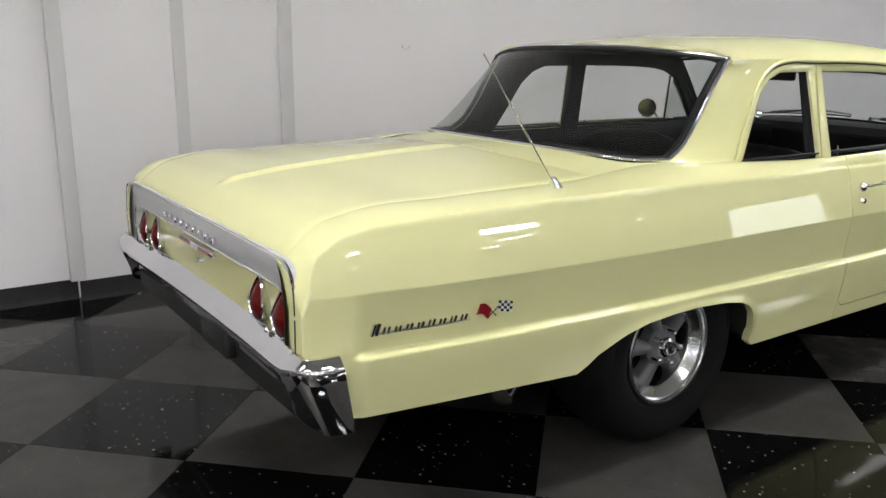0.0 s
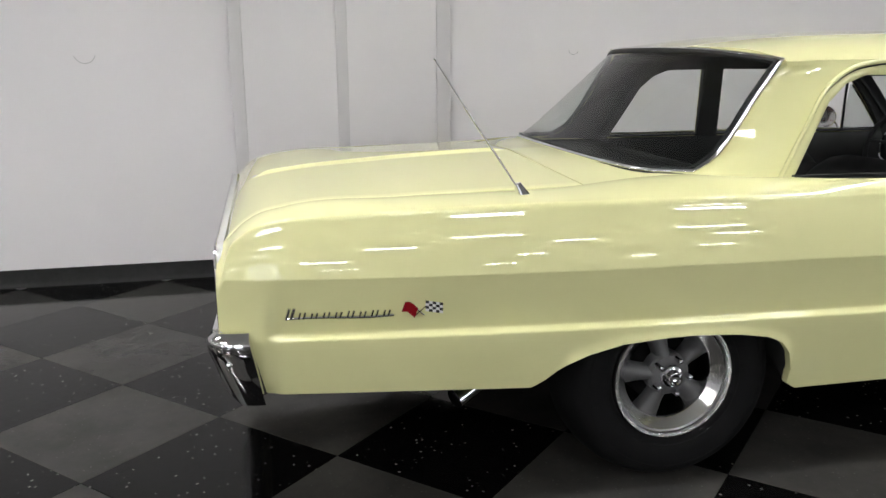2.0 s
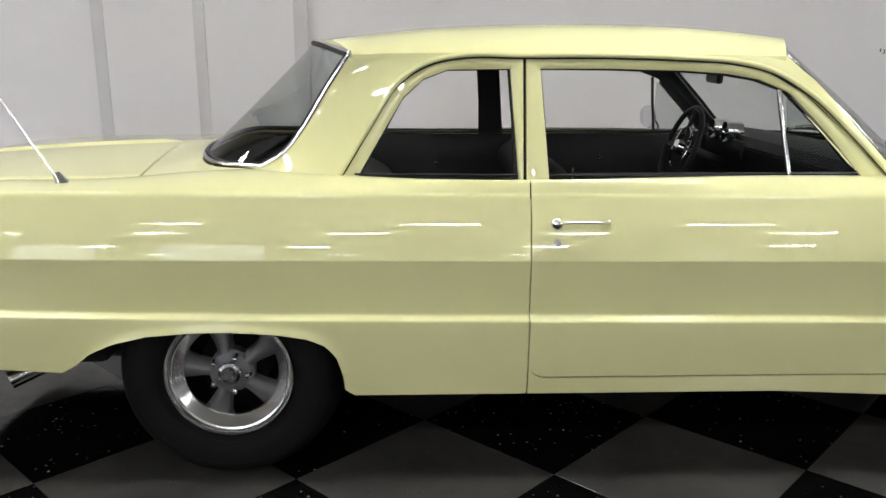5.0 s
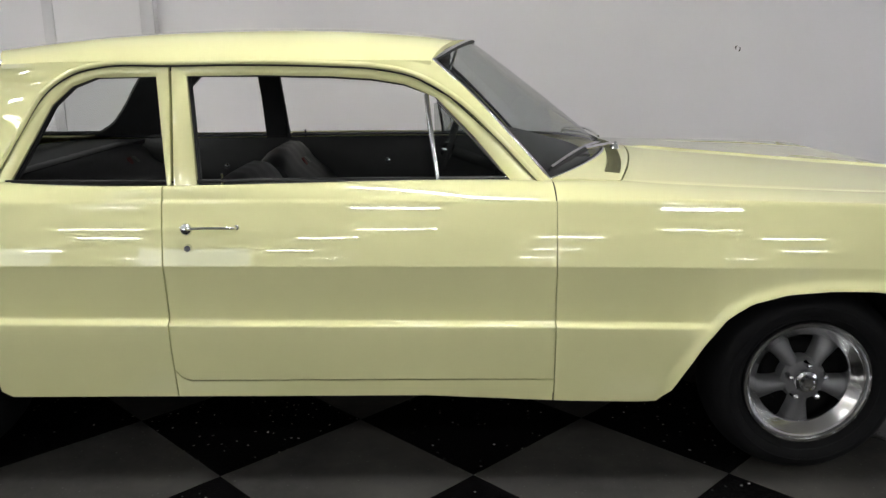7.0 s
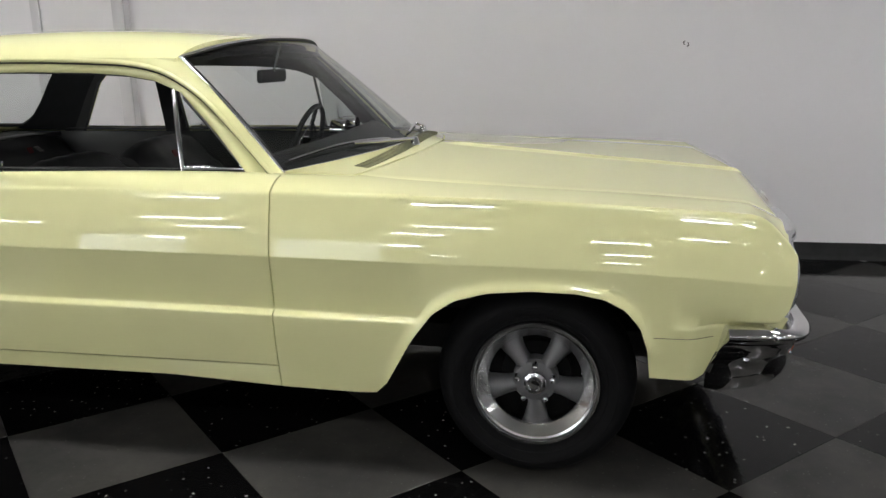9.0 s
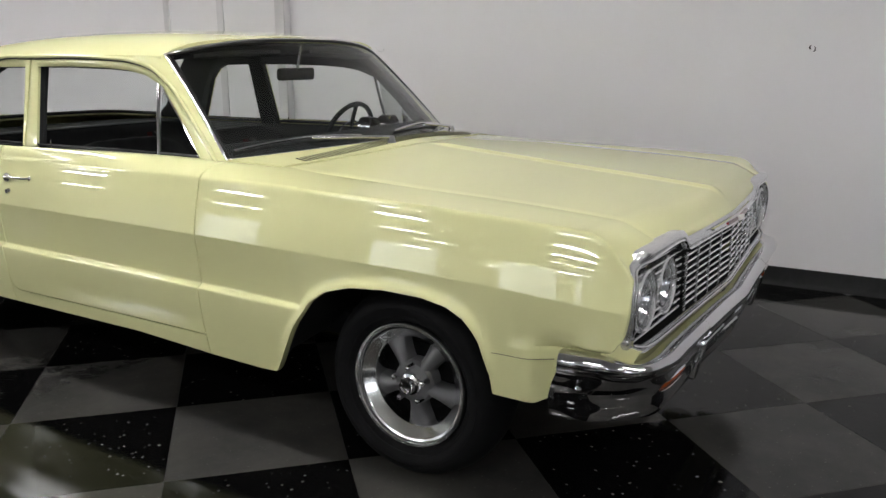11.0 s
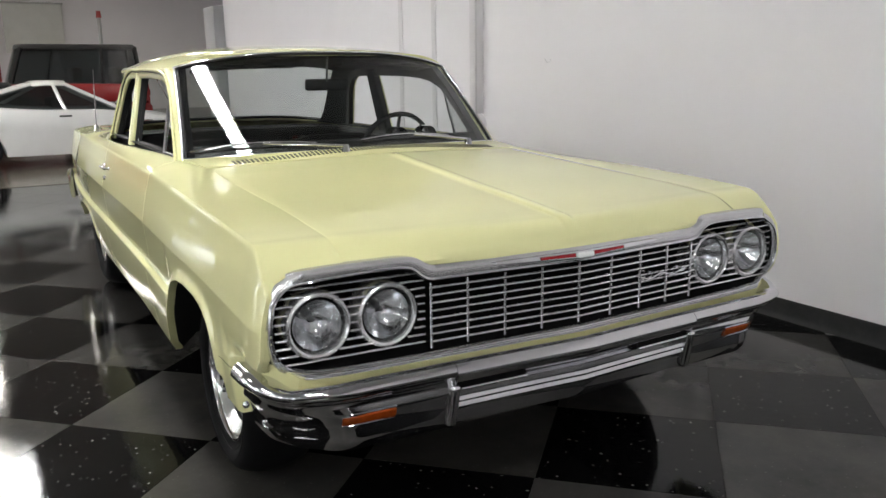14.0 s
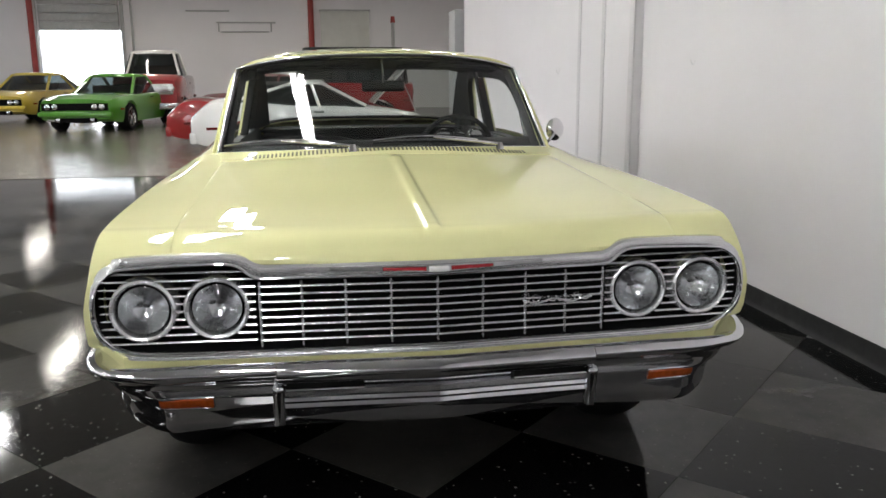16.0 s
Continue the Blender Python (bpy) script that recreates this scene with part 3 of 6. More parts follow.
for s in (-1, 1):
    side = "right" if s < 0 else "left"
    tail = [(-2.958, 0.085), (-2.958, 0.055), (-2.957, 0.028), (-2.956, 0.012)]
    side_panel("quarter_panel", [t[0] for t in tail] + QUARTER_X, s, insets=[t[1] for t in tail] + [0.0] * len(QUARTER_X))
    side_panel("door_skin", DOOR_X, s, low=door_low)
    side_panel("rocker_panel", DOOR_X, s, low=low_edge, high=lambda x: door_low(x) - 0.005, top=False)
    side_panel("front_fender", FENDER_X, s)
    seam = [(x, s * (float(half_width(x, 0.532)) + 0.0004), 0.532) for x in np.linspace(1.875, 2.05, 12)]
    tube("panel_seam", seam, 0.0014, SEAM, car, n=5)
    for x0, x1 in ((-0.60, -0.50), (0.62, 0.72)):
        p = np.array([[(x, (float(half_width(x, z)) - 0.013) * s, z) for z in np.linspace(0.31, 0.94, 10)] for x in (x0, x1)])
        sheet("door_jamb", p, (0, -s * 0.01, 0), PAINT, car)
    for arch, depth in ((REAR_ARCH, 0.42), (FRONT_ARCH, 0.40)):
        a = polyline(arch, 30)
        rim = np.stack([a[:, 0], s * (half_width(a[:, 0], a[:, 1] + 0.01) - 0.028), a[:, 1] + 0.006], 1)
        inner = rim.copy()
        inner[:, 1] = s * depth
        top = np.maximum(a[:, 1] + 0.10, 0.34)
        inner[:, 2] = top
        mid = rim.copy()
        mid[:, 1] -= s * 0.06
        mid[:, 2] += 0.05
        g = np.stack([rim, mid, inner], 1)
        sheet("wheel_well", g, 0.004, UNDER, car)
        box("wheel_well_wall", a[0, 0], a[-1, 0], s * depth - 0.01, s * depth + 0.01, 0.30, 0.75, UNDER, car)


# hood, trunk lid, cowl and deck
def lid(name, xc, xe, zc, ze, yw, n_long, crease, taper, label, fade=0.88):
    mid = [0.004, 0.010, 0.014, 0.018, 0.022, 0.026, 0.034, 0.046]
    pos = np.array(mid + list(np.linspace(0.07, yw - 0.012, 19)) + [yw - 0.005, yw])
    ys = np.r_[-pos[::-1], 0, pos]
    v = np.linspace(0, 1, n_long)
    p = np.empty((n_long, len(ys), 3))
    for j, y in enumerate(ys):
        a = abs(y) / yw
        wx, wz = a**1.5, a**1.25
        x0, x1 = xc[0] + (xc[1] - xc[0]) * v, xe[0] + (xe[1] - xe[0]) * v
        p[:, j, 0] = x0 * (1 - wx) + x1 * wx
        p[:, j, 1] = y * taper(v)
        peak = crease * np.exp(-((y / 0.022) ** 4)) * step(0.0, 0.08, v) * (1 - step(fade, fade + 0.04, v)) - 0.004 * max(0.0, (abs(y) - yw + 0.008) / 0.008)
        p[:, j, 2] = zc(x0) * (1 - wz) + ze(x1) * wz + peak
    return sheet(name, p, (0, 0, -0.012), PAINT, car, label, smooth=45)


HOOD_C = hermite([0.8, 1.061, 1.157, 1.5, 1.73, 1.98, 2.10, 2.20, 2.24, 2.263, 2.285, 2.312], [1.03, 1.007, 0.997, 0.9655, 0.944, 0.923, 0.912, 0.902, 0.896, 0.884, 0.860, 0.824])
HOOD_E = hermite([0.8, 0.85, 1.1, 1.5, 2.0, 2.10, 2.16, 2.20, 2.24, 2.272], [0.984, 0.978, 0.963, 0.941, 0.914, 0.906, 0.899, 0.882, 0.860, 0.838])
lid("hood", (1.061, 2.308), (0.906, 2.268), HOOD_C, HOOD_E, 0.733, 90, 0.009, lambda v: 1 + 0 * v, "", 0.935)
DECK_C = hermite([-2.935, -2.91, -2.885, -2.86, -2.82, -2.7, -2.44, -2.21, -1.87, -1.70], [0.862, 0.895, 0.925, 0.945, 0.960, 0.980, 1.002, 1.016, 1.029, 1.034])
DECK_E = hermite([-2.93, -2.91, -2.88, -2.84, -2.75, -2.4, -1.80], [0.864, 0.888, 0.914, 0.939, 0.963, 0.978, 0.990])
lid("trunk_lid", (-1.848, -2.935), (-1.803, -2.93), DECK_C, DECK_E, 0.708, 60, 0.011, lambda v: 1 + 0 * v, "")


def ws_base(y):
    a = np.abs(y) / 0.775
    return np.stack([0.955 - 0.295 * a**2, y, 1.020 - 0.034 * a**2], -1)


def ws_top(y):
    a = np.abs(y) / 0.70
    return np.stack([0.43 - 0.14 * a**2, y, 1.432 - 0.064 * a**3], -1)


def rg_top(y):
    a = np.abs(y) / 0.688
    return np.stack([-1.295 + 0.185 * a**2, y, 1.418 - 0.045 * a**3], -1)


RG_BASE = hermite([0, 0.3, 0.5, 0.60, 0.65, 0.68, 0.69], [-1.675, -1.668, -1.645, -1.612, -1.57, -1.51, -1.45])
RG_BASE_Z = hermite([0, 0.4, 0.55, 0.63, 0.69], [1.038, 1.034, 1.027, 1.018, 1.013])

u = np.linspace(-1, 1, 41)
# dark gaps along the hood and the trunk lid
for s in (-1, 1):
    for yg, ze, xa, xb in ((0.737, HOOD_E, 0.91, 2.262), (0.712, DECK_E, -2.925, -1.81)):
        gx = np.linspace(xa, xb, 60)
        g = np.array([[(x, s * (yg - 0.007), float(ze(x)) - 0.0085), (x, s * (yg + 0.007), float(ze(x)) - 0.0085)] for x in gx])
        sheet("gap_seal", g, (0, 0, -0.003), SEAL, car)
# cowl between the windshield and the hood
yb = u * 0.78
front = np.stack([1.055 - 0.155 * (np.abs(u) ** 1.5), u * 0.735, 1.0085 - 0.0315 * np.abs(u) ** 1.25], 1)
sheet("cowl_panel", between(ws_base(u * 0.775) + (0, 0, 0.008), front, 6), (0, 0, -0.012), PAINT, car)
slots = bmesh.new()
for y in np.arange(-0.62, 0.621, 0.0175):
    foot = ws_base(np.array(y * 1.03))
    fx, fz = 1.055 - 0.155 * (abs(y) / 0.735) ** 1.5, 1.0085 - 0.0315 * (abs(y) / 0.735) ** 1.25
    x = 0.975 - 0.075 * (y / 0.6) ** 2
    t = (x - foot[0]) / (fx - foot[0])
    z = (foot[2] + 0.008) * (1 - t) + fz * t + 0.0012
    tilt = math.atan2(foot[2] + 0.008 - fz, fx - foot[0])
    bmesh.ops.create_cube(slots, size=1, matrix=Matrix.Translation((x, y, z)) @ Matrix.Rotation(tilt, 4, "Y") @ Matrix.Diagonal((0.052, 0.0085, 0.003, 1)))
part("cowl_vent", slots, SLOT, car, "row of dark air intake slots")
# deck panel under the rear window
yd = u * 0.69
rear = np.stack([-1.841 + 0.045 * np.abs(u) ** 1.5, u * 0.704, 1.0305 - 0.042 * np.abs(u) ** 1.25], 1)
glass_foot = np.stack([RG_BASE(np.abs(u) * 0.69), u * 0.695, RG_BASE_Z(np.abs(u) * 0.69) - 0.003], 1)
sheet("deck_panel", between(rear, glass_foot, 6), (0, 0, -0.012), PAINT, car)

# roof
ROOF_C = hermite([-1.31, -1.1, -0.89, -0.68, -0.46, -0.24, 0.0, 0.2, 0.37, 0.44], [1.419, 1.448, 1.470, 1.482, 1.488, 1.488, 1.481, 1.466, 1.445, 1.432])
ROOF_E = hermite([-1.12, -0.8, -0.4, 0.0, 0.3], [1.372, 1.378, 1.377, 1.373, 1.367])
tq = np.sin(np.linspace(-1, 1, 49) * np.pi / 2)
nv = 40
roof = np.empty((nv, len(tq), 3))
for j, t in enumerate(tq):
    y = t * 0.711
    x0, x1 = rg_top(np.array(y * 0.975))[0] + 0.004, ws_top(np.array(y * 0.99))[0] - 0.004
    xs = np.linspace(x0, x1, nv)
    zc, ze = ROOF_C(xs), ROOF_E(xs)
    roof[:, j, 0], roof[:, j, 1] = xs, y
    roof[:, j, 2] = zc - (zc - ze) * (0.36 * t**2 + 0.64 * abs(t) ** 7)
sheet("roof", roof, (0, 0, -0.014), PAINT, car, smooth=50)
head = roof[::2, ::2].copy()
head[..., 2] -= 0.028
head[..., 1] *= 0.985
head[..., 0] = head[..., 0] * 0.985
sheet("headliner", head, (0, 0, -0.006), CLOTH, car, "black cloth headliner")


def side_y(z):
    return 0.788 - (np.asarray(z, float) - 0.985) * 0.205


def on_side(pts, s, inset=0.0):
    p = np.array(pts, float)
    return np.stack([p[:, 0], s * (side_y(p[:, 1]) - inset), p[:, 1]], 1)


DOOR_OUT = [(-0.552, 0.975), (-0.552, 1.362), (-0.30, 1.362), (-0.04, 1.354), (0.10, 1.345), (0.225, 1.318), (0.345, 1.250), (0.490, 1.120), (0.625, 0.975)]
DOOR_IN = [(-0.478, 0.975), (-0.506, 1.328), (-0.28, 1.328), (-0.04, 1.322), (0.09, 1.313), (0.20, 1.294), (0.300, 1.252), (0.425, 1.125), (0.550, 0.975)]
QUART_OUT = [(-0.562, 0.975), (-0.562, 1.362), (-0.766, 1.362), (-0.856, 1.343), (-0.935, 1.298), (-1.045, 1.145), (-1.150, 0.975)]
QUART_IN = [(-0.576, 0.975), (-0.603, 1.328), (-0.80, 1.326), (-0.877, 1.299), (-0.945, 1.240), (-1.02, 1.114), (-1.102, 0.975)]
SAIL_REAR = [(-1.48, 0.696, 1.004), (-1.41, 0.694, 1.014), (-1.337, 0.692, 1.056), (-1.278, 0.691, 1.125), (-1.198, 0.690, 1.25), (-1.112, 0.697, 1.376)]
SAIL_FRONT = [(-1.155, 0.792, 0.980), (-1.128, 0.784, 1.02), (-1.068, 0.766, 1.11), (-0.985, 0.743, 1.225), (-0.82, 0.711, 1.378)]
PILLAR_IN = [(0.633, 0.790, 0.978), (0.497, 0.763, 1.122), (0.352, 0.738, 1.254), (0.232, 0.722, 1.324), (0.08, 0.709, 1.368)]
PILLAR_OUT = [(0.670, 0.776, 0.984), (0.543, 0.754, 1.122), (0.430, 0.731, 1.245), (0.325, 0.708, 1.345), (0.295, 0.702, 1.370)]


def flip(pts, s):
    p = np.array(pts, float).copy()
    p[..., 1] *= s
    return p


def bowed(g, s, amount):
    """A strip of points bowed outwards across its width."""
    n = g.shape[1]
    t = np.linspace(-1, 1, n)
    g = g.copy()
    g[..., 1] += s * amount * (1 - t**2)[None, :]
    return g


for s in (-1, 1):
    for name, a, b in (("window_frame", DOOR_OUT, DOOR_IN), ("quarter_window_frame", QUART_OUT, QUART_IN)):
        pa, pb = on_side(a, s), on_side(b, s, 0.004)
        k = np.linspace(0, len(a) - 1, 8 * (len(a) - 1) + 1)
        fa = np.stack([np.interp(k, range(len(a)), pa[:, c]) for c in range(3)], 1)
        fb = np.stack([np.interp(k, range(len(a)), pb[:, c]) for c in range(3)], 1)
        g = bowed(between(fa, fb, 6), s, 0.006)
        sheet(name, g, (0, -s * 0.026, 0), PAINT, car, smooth=40)
        q = between(fa, fb, 3)
        q[..., 1] -= s * 0.028
        across = q[:, -1] - q[:, 0]
        across /= np.linalg.norm(across, axis=1, keepdims=True)
        q[:, -1] += 0.007 * across
        q[:, 0] -= 0.006 * across
        sheet("inner_trim", q, (0, -s * 0.014, 0), VINYL, car, "black inner window trim")
        way = fb - fa
        way /= np.linalg.norm(way, axis=1, keepdims=True)
        c0, c1 = fb + 0.003 * way, fb + 0.003 * way
        c0[:, 1] -= s * 0.010
        c1[:, 1] -= s * 0.038
        sheet("window_channel", np.stack([c0, c1], 1), -0.0 * way[0] + (0, 0, 0.0015), SEAL, car, "black window run channel")
    zp = np.linspace(0.97, 1.365, 8)
    post = np.array([[(x, s * (float(side_y(z)) - 0.040), z) for x in (-0.592 - 0.02 * (z - 0.97), -0.488 - 0.04 * (z - 0.97))] for z in zp])
    sheet("inner_trim", post, (0, -s * 0.012, 0), CLOTH, car, "black inner pillar trim")
    sail = bowed(between(resample(flip(SAIL_REAR, s), 24), resample(flip(SAIL_FRONT, s), 24), 12), s, 0.009)
    sheet("roof_pillar", sail, (0, -s * 0.012, 0), PAINT, car, smooth=40)
    q = sail.copy()
    q[..., 1] -= s * 0.035
    sheet("inner_trim", q, (0, -s * 0.01, 0), CLOTH, car, "black inner pillar trim")
    pil = bowed(between(resample(flip(PILLAR_IN, s), 24), resample(flip(PILLAR_OUT, s), 24), 6), s, 0.006)
    sheet("windshield_pillar", pil, (-0.01, -s * 0.012, 0), PAINT, car, smooth=40)
    q = pil.copy()
    q[..., 1] -= s * 0.03
    q[..., 0] -= 0.012
    sheet("inner_trim", q, (-0.02, -s * 0.03, 0), VINYL, car, "black inner pillar trim")
    # drip rail over the windows
    rail = [(0.640, 0.980), (0.503, 1.124), (0.358, 1.256), (0.235, 1.325), (0.110, 1.353), (-0.04, 1.363), (-0.30, 1.371), (-0.56, 1.371), (-0.766, 1.370), (-0.862, 1.350), (-0.944, 1.302), (-1.055, 1.147), (-1.158, 0.985)]
    rp = resample(on_side(rail, s, -0.010), 90)
    tube("drip_rail", rp, 0.0065, PAINT, car, n=8, flat=1.3)
    low = rp.copy()
    low[:, 2] -= 0.010
    low[:, 1] -= s * 0.002
    tube("rail_seal", low, 0.004, SEAL, car, n=6)
    # black belt seal and bright sill moulding
    tube("belt_seal", [(0.57, s * 0.780, 0.988), (0.0, s * 0.786, 0.993), (-0.47, s * 0.786, 0.998)], 0.0035, SEAL, car, n=6)
    tube("belt_seal", [(-0.58, s * 0.786, 0.999), (-0.8, s * 0.786, 1.001), (-1.10, s * 0.786, 1.004)], 0.0035, SEAL, car, n=6)
    # vent window
    tube("vent_post", [(0.268, s * (float(side_y(1.262)) - 0.012), 1.262), (0.285, s * (float(side_y(1.12)) - 0.012), 1.12), (0.305, s * (float(side_y(0.985)) - 0.012), 0.985)], 0.0085, CHROME, car, "chrome vent window post", n=8)
    tri = [(0.300, 0.998), (0.530, 0.998), (0.415, 1.125), (0.305, 1.238), (0.288, 1.10), (0.300, 0.998)]
    tube("vent_frame", polyline(on_side(tri[:4], s, 0.010), 30), 0.0055, CHROME, car, "chrome vent window frame", n=6)
    a, b = on_side([(0.292, 1.235), (0.300, 0.998)], s, 0.012), on_side([(0.31, 1.23), (0.525, 0.998)], s, 0.012)
    sheet("vent_glass", between(a, b, 4), (0, -s * 0.001, 0), VENT, car)

# windshield and rear window
wsg = between(ws_base(u * 0.772), ws_top(u * 0.70), 16)
v = np.linspace(0, 1, 16)
wsg[..., 0] += 0.012 * (4 * v * (1 - v))[None, :]
bm_ws = build("windshield", wsg.reshape(-1, 3), grid_faces(41, 16), WINDOW, car, "clear curved windshield glass", smooth=60)
rg_low = np.stack([RG_BASE(np.abs(u) * 0.69), u * 0.69, RG_BASE_Z(np.abs(u) * 0.69)], 1)
rgg = between(rg_low, rg_top(u * 0.688), 16)
edge_curve = resample(SAIL_REAR[1:], 16)
for j in range(16):
    t = j / 15
    line = rgg[-1, j].copy()
    target = edge_curve[j]
    for i in range(41):
        w = abs(u[i]) ** 5
        rgg[i, j, 0] += (target[0] - line[0]) * w
        rgg[i, j, 2] += (target[2] - line[2]) * w
        rgg[i, j, 1] += np.sign(u[i]) * (target[1] - line[1]) * w
build("rear_window", rgg.reshape(-1, 3), grid_faces(41, 16), WINDOW, car, "clear wraparound rear window glass", smooth=60)
ring = np.vstack([rgg[:, 0], rgg[-1, 1:], rgg[::-1, -1][1:], rgg[0, ::-1][1:-1]])
tube("rear_window_trim", ring + (0, 0, 0.003), 0.008, CHROME, car, "chrome rear window moulding", n=8, closed=True)
tube("rear_window_seal", (ring - ring.mean(0)) * 0.975 + ring.mean(0) + (-0.002, 0, 0.001), 0.011, SEAL, car, n=6, closed=True)
ring = np.vstack([wsg[:, 0], wsg[-1, 1:], wsg[::-1, -1][1:], wsg[0, ::-1][1:-1]])
tube("windshield_trim", ring + (0.004, 0, 0.003), 0.006, CHROME, car, "chrome windshield moulding", n=8, closed=True)
tube("windshield_seal", (ring - ring.mean(0)) * 0.985 + ring.mean(0) + (0.004, 0, 0.002), 0.007, SEAL, car, n=6, closed=True)

# front end: shell, surround, bars, lamps


def face_point(y, z, dx=0.0):
    return (float(GRILLE_X(abs(y))) + dx, y, z)


half = [(0, 0.575), (0.25, 0.574), (0.515, 0.573), (0.755, 0.576), (0.87, 0.588), (0.914, 0.620), (0.934, 0.665), (0.936, 0.718), (0.922, 0.776), (0.88, 0.810), (0.81, 0.823), (0.64, 0.829), (0.575, 0.827), (0.545, 0.818), (0.520, 0.798), (0.500, 0.788), (0.46, 0.785), (0.25, 0.784), (0, 0.782)]
half_out = [(0, 0.556), (0.25, 0.556), (0.515, 0.556), (0.76, 0.558), (0.885, 0.568), (0.935, 0.605), (0.955, 0.660), (0.957, 0.722), (0.944, 0.795), (0.90, 0.838), (0.82, 0.853), (0.64, 0.856), (0.570, 0.855), (0.535, 0.848), (0.507, 0.832), (0.485, 0.824), (0.45, 0.822), (0.25, 0.822), (0, 0.822)]


def loop_of(pairs, n=120):
    """A smooth half outline and its mirror image as one closed loop of (y, z)."""
    k = np.linspace(0, len(pairs) - 1, n)
    p = np.stack([hermite(range(len(pairs)), [q[c] for q in pairs])(k) for c in (0, 1)], 1)
    return np.vstack([p, p[-2:0:-1] * (-1, 1)])


inn, out = loop_of(half), loop_of(half_out)
bend = step(0.84, 0.93, np.abs(out[:, 0]))
out[:, 0] *= 1 - 0.012 * bend
x_out = (GRILLE_X(np.abs(out[:, 0])) - 0.008) * (1 - bend) + (NOSE_X(out[:, 1]) - 0.002) * bend
x_in = np.maximum(x_out + 0.004, GRILLE_X(np.abs(inn[:, 0])) + 0.004 - 0.55 * np.maximum(0, GRILLE_X(np.abs(out[:, 0])) - x_out))
ring = np.stack([x_in, inn[:, 0], inn[:, 1]], 1)
rim = np.stack([x_out, out[:, 0], out[:, 1]], 1)
inward = (ring - rim) * (0, 1, 1)
inward /= np.linalg.norm(inward, axis=1, keepdims=True)
rows = [rim + (-0.030, 0, 0), rim, rim * 0.8 + ring * 0.2 + (0.006, 0, 0), rim * 0.35 + ring * 0.65 + (0.005, 0, 0), ring, ring + 0.003 * inward + (-0.006, 0, 0), ring + 0.004 * inward + (-0.014, 0, 0)]
build("grille_surround", np.stack(rows, 1).reshape(-1, 3), grid_faces(len(ring), len(rows), 0, True, False), SILVER, car, "satin aluminium grille and headlamp surround", smooth=35)
deep = np.stack([ring + 0.004 * inward + (-0.014, 0, 0), ring + 0.012 * inward + (-0.075, 0, 0)], 1)
build("surround_return", deep.reshape(-1, 3), grid_faces(len(ring), 2, 0, True, False), SHELL, car)
tube("surround_lip", ring + (0.002, 0, 0), 0.0035, CHROME, car, n=6, closed=True)
ys = np.linspace(-0.93, 0.93, 41)
back = np.array([[face_point(y, z, -0.120) for z in (0.56, 0.70, 0.83 - 0.06 * step(0.84, 0.93, abs(y)))] for y in ys])
sheet("grille_back", back, (-0.01, 0, 0), SHELL, car)
for z in list(np.linspace(0.760, 0.606, 8)) + [0.782, 0.804]:
    runs = [(-0.492, 0.492)] if z < 0.77 else []
    cuts = sorted((c - w, c + w) for c in (0.612, 0.809) for w in [math.sqrt(max(0.0, 0.090**2 - (z - 0.699) ** 2))])
    for a0, a1 in ((0.505, cuts[0][0]), (cuts[0][1], cuts[1][0]), (cuts[1][1], 0.922)):
        if a1 - a0 > 0.008:
            runs += [(a0, a1), (-a1, -a0)]
    for y0, y1 in runs:
        yy = np.linspace(y0, y1, 25)
        if y0 > -0.5 and y1 < 0.5:
            yy = np.r_[np.linspace(y0, 0, 12), np.linspace(0, y1, 12)[1:]]
        pts = np.stack([GRILLE_X(np.abs(yy)) - (0.012 if abs(y0) < 0.5 else 0.022), yy, np.full(len(yy), z)], 1)
        tube("grille_bar", pts, 0.0050, BRIGHT_BAR, car, n=8, flat=0.75)
for y in (-0.492, -0.378, -0.257, -0.131, 0.0, 0.131, 0.257, 0.378, 0.492):
    tube("grille_post", [face_point(y, 0.590, -0.008), face_point(y, 0.68, -0.008), face_point(y, 0.775, -0.008)], 0.0042, BRIGHT_BAR, car, n=6)


def headlamp(y, z, first=None):
    if first:
        return copy_thing(first, Matrix.Translation((0, y, z)))
    ob = new("headlamp")
    n = 48
    prof = [(0.0735, -0.012), (0.0745, 0.012), (0.077, 0.020), (0.082, 0.023), (0.088, 0.018), (0.0915, 0.004), (0.092, -0.05), (0.086, -0.05)]
    vv, ff = lathe(prof, n)
    build("bezel", [(2.247 + d, a, b) for a, d, b in vv], grid_faces(n, len(prof), 0, True, True), SILVER, ob, "satin headlamp ring")
    prof = [(0.0, 0.024), (0.02, 0.0232), (0.04, 0.0205), (0.055, 0.017), (0.0675, 0.010)]
    vv, ff = lathe(prof, n)
    build("lens", [(2.247 + d, a, b) for a, d, b in vv], ff, CLEAR, ob, "clear headlamp glass", smooth=60)
    prof = [(0.008, -0.050), (0.02, -0.046), (0.036, -0.036), (0.052, -0.018), (0.0675, 0.006)]
    vv, ff = lathe(prof, n)
    build("reflector", [(2.247 + d + 0.002 * math.sin(24 * math.atan2(b, a)), a, b) for a, d, b in vv], ff, LAMP_BOWL, ob, "silvered reflector bowl")
    prof = [(0.0, -0.022), (0.005, -0.023), (0.008, -0.028), (0.008, -0.048)]
    vv, ff = lathe(prof, 16)
    build("bulb_shield", [(2.247 + d, a, b + 0.006) for a, d, b in vv], ff, SPOKE, ob)
    ob.location = (0, y, z)
    return ob


lamp = headlamp(-0.809, 0.700)
lamp.parent = car
for y, z in ((-0.612, 0.698), (0.612, 0.698), (0.809, 0.700)):
    headlamp(y, z, lamp)

